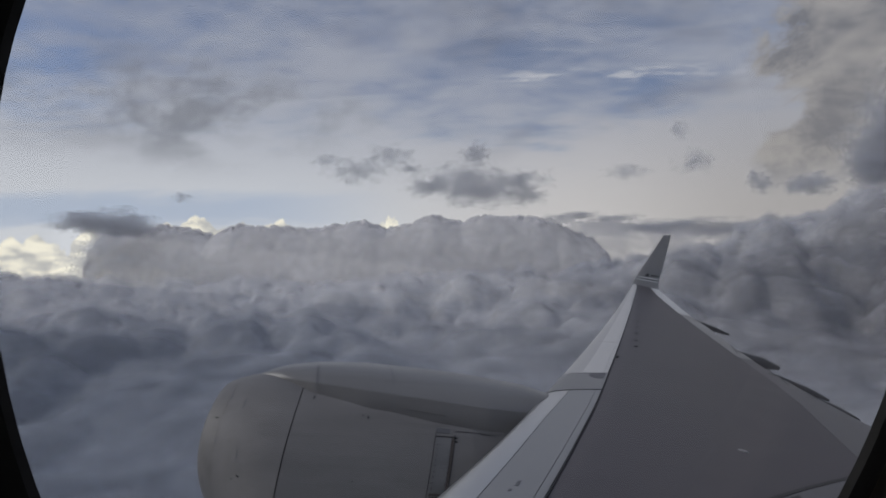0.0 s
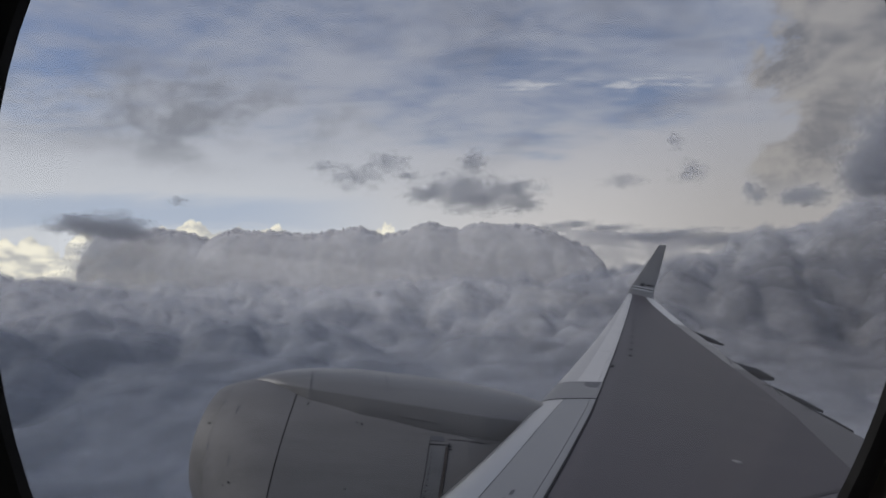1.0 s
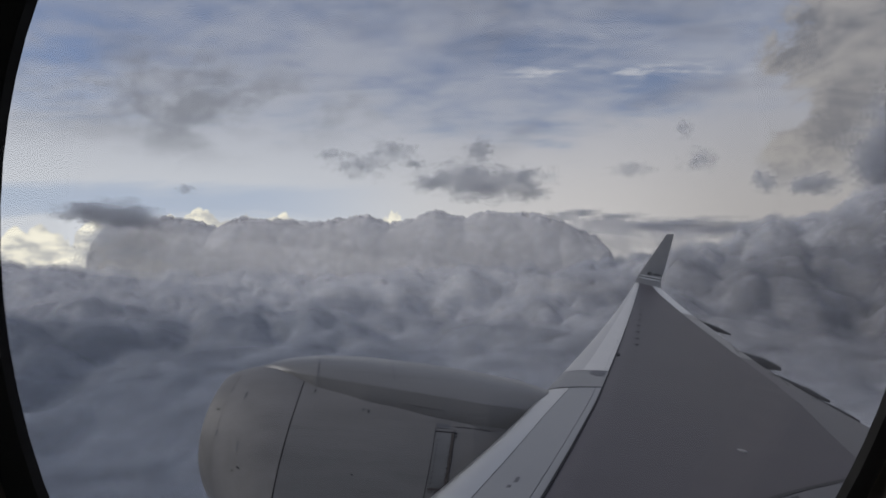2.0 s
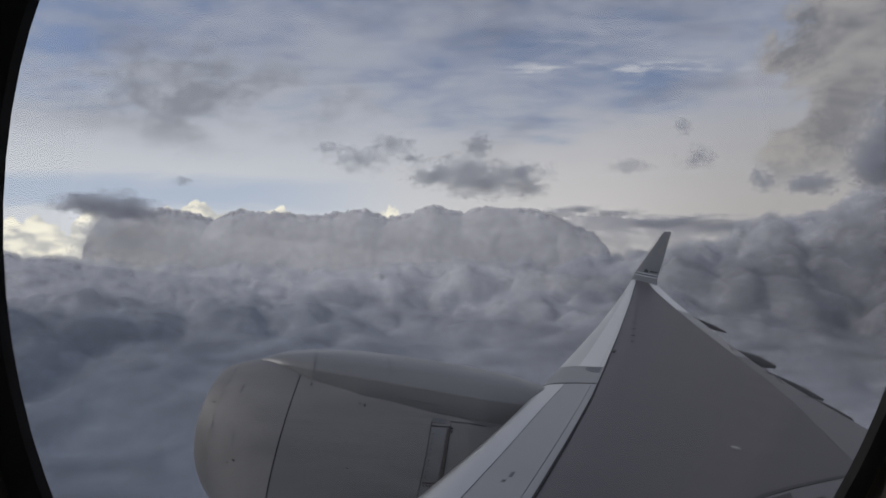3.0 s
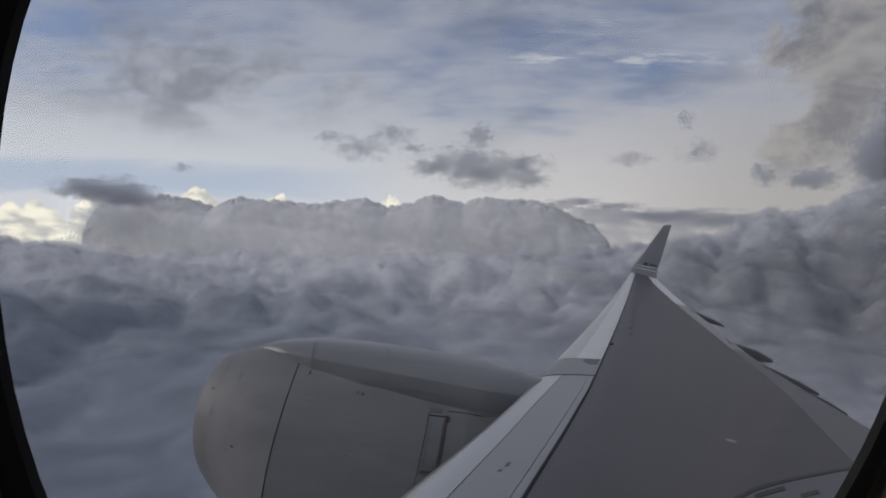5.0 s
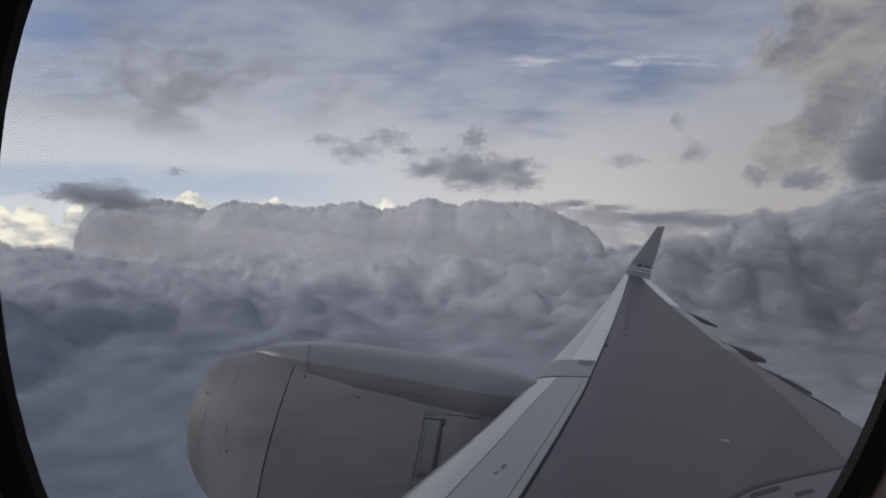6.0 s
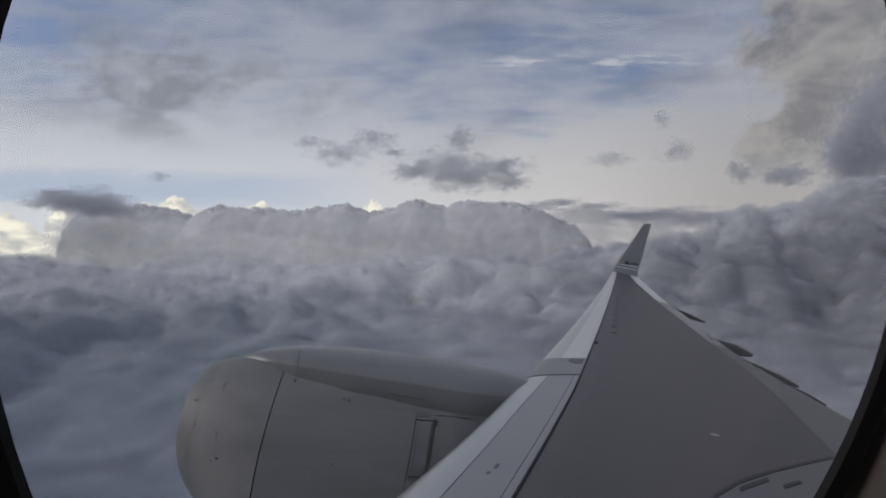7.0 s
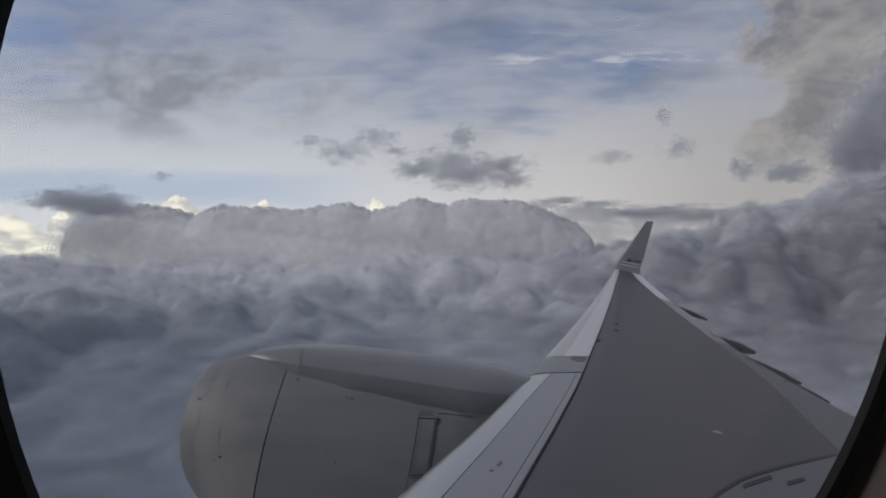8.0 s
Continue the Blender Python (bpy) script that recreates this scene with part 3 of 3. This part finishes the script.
def ring_mesh(name, loops, mat):
    n = len(loops[0])
    return mesh_of(name, [p for lp in loops for p in lp], grid_faces(len(loops), n, True), mat)


def square(half, l, n=96):
    out = []
    for k in range(n):
        q = 2 * math.pi * k / n
        c, s = math.cos(q), math.sin(q)
        m = max(abs(c), abs(s))
        out.append((WC[0] + half * c / m, l, WC[1] + half * s / m))
    return out


window = tagged(new("window_1"), "oval airliner cabin window with black rubber seal", "window", kind="structure")
window.matrix_world = AIR
part("window_seal", ring_mesh("window_seal", [oval(0.034, WL + 0.0115), oval(0.024, WL + 0.011), oval(0.0145, WL + 0.006), oval(0.0055, WL + 0.002), oval(0.0, WL - 0.001), oval(0.001, WL - 0.003), oval(0.004, WL - 0.004), oval(0.0065, WL - 0.004), oval(0.0075, WL)], RUBBER), window, "black rubber seal")
part("window_reveal", ring_mesh("window_reveal", [oval(0.007, WL - 0.001), oval(0.010, WL - 0.004), oval(0.016, WL - 0.02), oval(0.03, WL - 0.05), oval(0.045, WL - 0.08), oval(0.06, WL - 0.092), square(0.32, WL - 0.095)], REVEAL), window, "dark moulded plastic reveal")
pane = part("pane", slab("pane", [[(WC[0] + x, WL + 0.016, WC[1] + z) for z in (-0.212, 0, 0.212)] for x in (-0.185, 0, 0.185)], [[(WC[0] + x, WL + 0.012, WC[1] + z) for z in (-0.212, 0, 0.212)] for x in (-0.185, 0, 0.185)], GLASS), window, "clear acrylic pane")
pane.visible_shadow = False

wall = tagged(new("wall_cabin"), "curved white fuselage side wall round the window", "wall", kind="structure")
wall.matrix_world = AIR
part("outer_skin", ring_mesh("outer_skin", [oval(0.034, WL + 0.012), oval(0.036, WL + 0.02), square(0.32, WL + 0.02), square(0.33, WL - 0.095)], SKIN), wall)
RAD, CEN = 2.82, (WL + 0.02 - 2.82, -0.25)
verts, faces = [], []
AS = [-14, -8, -4, -1, 1, WC[0] - 0.32, WC[0] + 0.32, 3, 5, 9, 15, 22]
QS = sorted([math.asin((WC[1] + s * 0.32 - CEN[1]) / RAD) for s in (-1, 1)] + [radians(a) for a in range(20, 341, 10)])
for a in AS:
    for q in QS:
        verts.append((a, CEN[0] + RAD * math.cos(q), CEN[1] + RAD * math.sin(q)))
nq = len(QS)
for i in range(len(AS) - 1):
    for j in range(nq):
        k = (j + 1) % nq
        if abs(AS[i] - (WC[0] - 0.32)) < 1e-6 and (j, k) == (0, 1):
            continue
        if -1 <= AS[i] < 5 and radians(169) < QS[j] < radians(171):      # unseen strip left out where far windows would be, added to light the reveal
            continue
        faces.append((i * nq + j, i * nq + k, (i + 1) * nq + k, (i + 1) * nq + j))
faces += [tuple(range(nq)), tuple((len(AS) - 1) * nq + j for j in range(nq))]
part("fuselage_shell", mesh_of("fuselage_shell", verts, faces, SKIN), wall)

# ---- clouds ----


def lattice(ix, iy, iz, seed):
    h = (ix * 374761393 + iy * 668265263 + iz * 2147483647 + seed * 1274126177) & 0xFFFFFFFF
    h = ((h ^ (h >> 13)) * 1274126177) & 0xFFFFFFFF
    h = h ^ (h >> 16)
    return (h & 0xFFFFFF) / float(0x1000000)


def value_noise(x, y, z, seed=0):
    ix, iy, iz = (np.floor(v).astype(np.int64) for v in (x, y, z))
    fx, fy, fz = x - ix, y - iy, z - iz
    fx, fy, fz = (v * v * v * (v * (v * 6 - 15) + 10) for v in (fx, fy, fz))
    out = 0
    for dx in (0, 1):
        for dy in (0, 1):
            for dz in (0, 1):
                w = (fx if dx else 1 - fx) * (fy if dy else 1 - fy) * (fz if dz else 1 - fz)
                out = out + w * lattice(ix + dx, iy + dy, iz + dz, seed)
    return out


def fbm(x, y, z, octaves=4, seed=0, gain=0.5):
    s, a, tot = 0, 1.0, 0.0
    for o in range(octaves):
        k = 2.03 ** o
        s = s + a * value_noise(x * k + 17.3 * o, y * k + 5.1 * o, z * k, seed + o)
        tot += a
        a *= gain
    return s / tot


def domes(x, y, seed=0, sharp=12.0):
    """Round heads side by side: near 1 on top of a head, near 0 where heads meet, with soft creases."""
    ix, iy = np.floor(x).astype(np.int64), np.floor(y).astype(np.int64)
    total = np.zeros(x.shape)
    for dx in (-1, 0, 1):
        for dy in (-1, 0, 1):
            px = ix + dx + lattice(ix + dx, iy + dy, ix * 0, seed)
            py = iy + dy + lattice(ix + dx, iy + dy, ix * 0, seed + 7)
            total += np.exp(-sharp * ((px - x) ** 2 + (py - y) ** 2))
    near = -np.log(total + 1e-9) / sharp
    return np.clip(1 - 1.5 * near, -0.2, 1.1)


def smooth(v, lo, hi):
    t = np.clip((v - lo) / (hi - lo), 0, 1)
    return t * t * (3 - 2 * t)


def sea_height(x, y):
    """Height of the sea of cloud: broad swells, round heads at three sizes, a mass that climbs to one side and a low shelf far off to the other."""
    r, u = np.hypot(x, y), x / np.maximum(y, 1.0)
    wx = x + 110 * (fbm(x / 230, y / 230, x * 0, 4, 11) - 0.5)
    wy = y + 110 * (fbm(x / 230, y / 230, x * 0, 4, 12) - 0.5)
    near = 0.10 + 0.90 * smooth(r, 600, 1700)
    z = 120 * near * (fbm(wx / 620, wy / 430, x * 0, 2, 1) - 0.5)
    z = z + near * 125 * (domes(wx / 420, wy / 330, 2, 16.0) - 0.72)
    z = z + near * 105 * (domes(wx / 190, wy / 165, 3, 18.0) - 0.72)
    z = z + smooth(r, 700, 1500) * 42 * (domes(wx / 84, wy / 76, 4, 14.0) - 0.68)
    z = z + smooth(r, 1100, 2200) * 14 * (domes(wx / 40, wy / 40, 6, 14.0) - 0.68)
    z = z + smooth(r, 700, 1600) * 26 * (fbm(wx / 70, wy / 70, x * 0, 4, 8, 0.55) - 0.5)
    climb = smooth(r, 900, 2900) * np.where(y > 0, 1.0, 0.0)
    z = z + climb * (120 * smooth(u, 0.24, 0.52) + 235 * smooth(u, 0.44, 0.98))
    z = z + 75 * smooth(r, 2400, 3700) * smooth(u, -0.52, -0.74) * np.where(y > 0, 1.0, 0.0)
    return z - 38 * np.clip(1 - (r - 300) / 1300, 0, 1)


def quick_mesh(name, verts, tris, mat, smooth, drift=None, rim=None):
    me = bpy.data.meshes.new(name)
    me.vertices.add(len(verts))
    me.vertices.foreach_set("co", np.ascontiguousarray(verts, dtype=np.float32).ravel())
    nf, k = tris.shape
    me.loops.add(nf * k)
    me.loops.foreach_set("vertex_index", np.ascontiguousarray(tris, dtype=np.int32).ravel())
    me.polygons.add(nf)
    me.polygons.foreach_set("loop_start", np.arange(0, nf * k, k, dtype=np.int32))
    me.polygons.foreach_set("loop_total", np.full(nf, k, dtype=np.int32))
    me.polygons.foreach_set("use_smooth", np.full(nf, smooth, dtype=bool))
    me.materials.append(mat)
    for key, kind, values in (("drift", "FLOAT_VECTOR", drift), ("rim", "FLOAT", rim)):
        if values is not None:
            at = me.attributes.new(key, kind, "POINT")
            at.data.foreach_set("vector" if kind == "FLOAT_VECTOR" else "value", np.ascontiguousarray(values, dtype=np.float32).ravel())
    me.update()
    me.validate()
    return me


# the sea of cloud, one sheet to the horizon
az = np.concatenate([np.linspace(-50, 50, 560), np.linspace(50, 310, 90)[1:-1]])
rad = np.concatenate([45 * (400 / 45) ** np.linspace(0, 1, 41)[:-1], 400 * (4700 / 400) ** np.linspace(0, 1, 380)])
AZ, RD = np.meshgrid(np.radians(az), rad)
X, Y = RD * np.sin(AZ), RD * np.cos(AZ)
Z = sea_height(X, Y)
na, nr = len(az), len(rad)
idx = np.arange(na * nr).reshape(nr, na)
q = np.stack([idx[:-1], np.roll(idx, -1, 1)[:-1], np.roll(idx, -1, 1)[1:], idx[1:]], -1).reshape(-1, 4)
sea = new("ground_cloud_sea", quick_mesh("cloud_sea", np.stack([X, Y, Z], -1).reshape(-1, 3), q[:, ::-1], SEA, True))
tagged(sea, "rolling grey sea of cloud reaching to the horizon", "cloud sea", kind="structure")


# vapour lying over the sea, layer over layer, thinner upwards
near_ring = rad > 200
front = np.abs(az) <= 50.01
XF, YF, ZF = (v[near_ring][:, front] for v in (X, Y, Z))
nr2, na2 = XF.shape
idx = np.arange(nr2 * na2).reshape(nr2, na2)
q = np.stack([idx[:-1, 1:], idx[:-1, :-1], idx[1:, :-1], idx[1:, 1:]], -1).reshape(-1, 4)
vapour = new("ground_cloud_vapour")
tagged(vapour, "thin grey vapour fraying off the sea of cloud", "cloud vapour", kind="structure")
RF = np.hypot(XF, YF)
for k in range(1, 7):
    up = k * 4.6 * np.clip(RF / 1500, 0.6, 1.7)
    p = np.stack([XF, YF, ZF + up], -1).reshape(-1, 3)
    d = p / np.array([70.0, 70.0, 40.0])
    part("vapour_layer", quick_mesh("vapour_layer", p, q, SEA_FOG, True, d, np.full(len(p), 0.10 + 0.065 * k)), vapour)


def bank(name, label, ridge, mat, fog, seed, swell, depth):
    """A long bank of cauliflower cloud under a ridge line (xs, top zs, distance, base): an arched ridge with round heads, wrapped in vapour."""
    xs, zs, d, base = ridge
    nx, nq = int((xs[-1] - xs[0]) / (swell * 0.07)), 110
    X, Q = (v.ravel() for v in np.meshgrid(np.linspace(xs[0], xs[-1], nx), np.linspace(0.0, 2.2, nq)))
    idx = np.arange(nx * nq).reshape(nq, nx)
    f = np.stack([idx[:-1, :-1], idx[:-1, 1:], idx[1:, 1:], idx[1:, :-1]], -1).reshape(-1, 4)

    def place(x, q, out=0.0):
        top = np.interp(x, xs, zs) - swell * 0.42
        frayed = x + swell * 1.6 * (fbm(x / swell, q * 4.0, x * 0, 4, seed + 9) - 0.5)
        end = np.clip(np.minimum((frayed - xs[0]) / 2.0, (xs[-1] - frayed) / 3.0) / swell, 0, 1) ** 0.75
        rise = (top - base) * end
        lean = -np.cos(q) * 0.9
        n = np.stack([np.zeros_like(x), lean, np.sin(q)], -1)
        p = np.stack([x, d - depth * np.cos(q) * end, base + rise * np.sin(q)], -1)
        arc = q * (rise + depth) * 0.55
        wx = x + swell * 1.2 * (fbm(x / swell / 2, arc / swell / 2, x * 0, 3, seed) - 0.5)
        wa = arc + swell * 1.2 * (fbm(x / swell / 2, arc / swell / 2, x * 0, 3, seed + 5) - 0.5)
        s = np.clip(np.sin(q), 0, 1) ** 20
        k = 0.38 * (domes(wx / (swell * 2.4), wa / (swell * 2.4), seed, 16.0) - 0.7)
        k = k + (0.26 + 0.64 * s) * (domes(wx / (swell * 1.0), wa / (swell * 1.0), seed + 1, 14.0) - 0.7)
        k = k + (0.03 + 0.85 * s) * (domes(wx / (swell * 0.40), wa / (swell * 0.40), seed + 2, 18.0) - 0.7)
        relief = 0.30 + 0.34 * s
        return p + n * (swell * (relief * k + out))[:, None]

    ob = tagged(new(name, quick_mesh(name, place(X, Q), f, mat, True) if mat else None), label, "cloud bank")
    for k in range(1, 6):
        p = place(X, Q, 0.028 * k)
        part("vapour_layer", quick_mesh("vapour_layer", p, f, fog, True, p / (swell * 4.0) + seed, np.full(len(p), 0.10 + 0.065 * k)), ob)
    return ob


def ball_of(nt_, np_):
    th, ph = np.meshgrid(np.linspace(0, math.pi, nt_), np.linspace(0, 2 * math.pi, np_)[:-1], indexing="ij")
    v = np.stack([np.sin(th) * np.cos(ph), np.sin(th) * np.sin(ph), np.cos(th)], -1).reshape(-1, 3)
    i = np.arange(len(v)).reshape(th.shape)
    return v, np.stack([i[:-1], i[1:], np.roll(i, -1, 1)[1:], np.roll(i, -1, 1)[:-1]], -1).reshape(-1, 4)


BALL, BALL_FACES = ball_of(25, 49)


def puff(name, label, lobes, fog, seed, thin=0.0, grain=0.5, group="", layers=10):
    """A torn cloud: lobes (x, y, z, rx, ry, rz), each of lumpy vapour layers one inside the other, that thin out to the rim."""
    V, F, D, R = shells(BALL, BALL_FACES, lobes, seed, thin, grain, layers)
    ob = new(name, quick_mesh(name, V, F, fog, True, D, R))
    return tagged(ob, label, "cloud", group)


def shells(ball, ball_faces, lobes, seed, thin, grain, layers, rough=5):
    """Vertices, faces, drift and rim of lumpy vapour layers one inside the other, that thin out to the rim."""
    V, F, D, R = [], [], [], []
    for i, lb in enumerate(lobes):
        c, r = np.array(lb[:3]), np.array(lb[3:])
        for k in range(layers):
            rho = (k + 1) / layers
            lump = 0.35 + 1.3 * fbm(ball[:, 0] * 2.2 + i, ball[:, 1] * 2.2 + seed, ball[:, 2] * 2.2 + 0.2 * k, rough, seed, 0.55)
            p = c + ball * r * (rho * lump)[:, None] * 1.25
            F.append(ball_faces + len(V) * len(ball))
            V.append(p)
            D.append(p / (grain * max(r[0], r[2])) * np.array([1, 1, 1.5]) + seed * 3.7)
            R.append(np.full(len(p), 0.22 + thin + 0.46 * rho ** 1.25))
    return [np.concatenate(v) for v in (V, F, D, R)]


def lobes_at(d, items):
    """Lobes d metres ahead from (side, height, half width, half height) in degrees from straight ahead and level."""
    tan = lambda a: math.tan(radians(a)) * d
    return [(tan(x), d, EYE + tan(y), tan(w), tan(w) * 0.8, tan(h)) for x, y, w, h in items]


def ridge_at(d, items, base):
    return [math.tan(radians(x)) * d for x, y in items], [EYE + math.tan(radians(y)) * d for x, y in items], d, base


bank("cloud_bank", "long grey cloud bank with knobbly tops along the horizon", ridge_at(3900, [(-33.74, 3.89), (-32.01, 4.87), (-29.75, 4.75), (-27.87, 5.42), (-24.92, 4.75), (-23.13, 4.26), (-20.75, 5.17), (-18.58, 4.87), (-13.48, 4.38), (-8.16, 5.11), (-5.75, 4.26), (-3.92, 4.5), (-0.86, 5.36), (2.21, 4.5), (4.65, 5.17), (8.28, 4.87), (10.2, 4.75), (11.6, 4.2), (12.8, 3.9), (14.2, 3.0), (16.5, 2.2), (19.0, 1.2)], -60), BANK, BANK_FOG, 21, 80, 330)
puff("cloud", "soft grey shoulder at the end of the cloud bank", lobes_at(3650, [(-32.2, 3.4, 2.6, 1.3), (-33.3, 2.0, 2.4, 1.4), (-31.0, 1.8, 3.0, 1.8), (-33.6, 0.6, 2.2, 1.2)]), HEAD_FOG, 61, -0.08, 0.8, layers=7)
bank("cloud_bank", "pale hazy bank of cloud trailing off behind the wing tip", ridge_at(4250, [(0.0, 3.0), (6.0, 4.3), (10.5, 4.6), (13.6, 4.4), (16.0, 4.0), (18.0, 3.9), (20.5, 3.5), (24.0, 2.8), (29.0, 2.9), (34.0, 2.2), (40.0, 2.0)], -60), None, MIST_FOG, 27, 70, 300)
puff("cloud", "flat dark grey cloud over the end of the bank", lobes_at(3500, [(-34.16, 5.72, 2.94, 0.98), (-32.01, 5.48, 3.67, 1.35), (-30.44, 4.87, 2.76, 0.98)]), STORM_FOG, 9, -0.24, 0.5)
puff("cloud", "ragged dark grey cloud scrap adrift above the sea of cloud", lobes_at(2600, [(-8.76, 10.17, 3.67, 1.59), (-11.85, 11.35, 2.21, 0.86), (-5.14, 11.59, 3.19, 1.47), (-3.0, 10.17, 1.59, 0.74)]), STORM_FOG, 3, -0.05, 0.45)
puff("cloud", "dark grey torn cumulus adrift in the pale sky", lobes_at(2600, [(1.9, 8.5, 4.89, 2.08), (5.26, 7.54, 4.89, 1.84), (-1.17, 8.08, 2.76, 0.98), (8.58, 8.5, 3.06, 1.23), (4.04, 11.47, 1.59, 1.35), (9.48, 6.81, 2.21, 0.86)]), STORM_FOG, 4, -0.12, 0.45)
puff("cloud", "small grey cloud tuft in the pale sky", lobes_at(2800, [(26.02, 9.93, 2.82, 1.47)]), STORM_FOG, 31, 0.0, 0.6, "small cloud tufts")
puff("cloud", "small grey cloud tuft in the pale sky", lobes_at(2800, [(24.76, 13.34, 1.47, 1.72)]), STORM_FOG, 32, 0.0, 0.6, "small cloud tufts")
puff("cloud", "small grey cloud tuft in the pale sky", lobes_at(2800, [(19.78, 9.1, 2.94, 1.23)]), STORM_FOG, 33, 0.0, 0.6, "small cloud tufts")
puff("cloud", "small grey cloud tuft in the pale sky", lobes_at(2800, [(-25.92, 8.02, 1.47, 0.74)]), STORM_FOG, 34, 0.0, 0.6, "small cloud tufts")
puff("cloud", "towering dark grey cumulus with pale edges", lobes_at(2400, [(40.6, 11.8, 3.6, 4.2), (39.4, 9.2, 2.6, 2.4), (43.5, 15.5, 5.0, 6.0), (41.0, 7.9, 3.4, 2.4)]), STORM_FOG, 12, -0.24, 0.5)
puff("cloud", "grey cloud scrap drifting before a pale cumulus", lobes_at(2450, [(35.6, 7.1, 2.3, 1.3), (34.2, 7.0, 1.4, 0.9)]), STORM_FOG, 14, -0.16, 0.5)
puff("cloud", "thin grey cloud scrap drifting before a pale cumulus", lobes_at(2500, [(31.6, 7.3, 1.5, 1.3), (30.9, 7.9, 0.9, 1.2)]), STORM_FOG, 15, -0.08, 0.5)
puff("cloud", "long flat grey streak of cloud over the horizon", lobes_at(3600, [(23.49, 3.04, 6.71, 0.67), (30.3, 2.55, 7.32, 0.74), (35.48, 2.79, 5.5, 0.74)]), STORM_FOG, 47, -0.2, 0.4)
puff("cloud", "short flat grey streak of cloud over the horizon", lobes_at(3700, [(14.18, 4.5, 3.67, 0.43), (18.13, 4.02, 3.06, 0.49)]), STORM_FOG, 49, -0.14, 0.4)
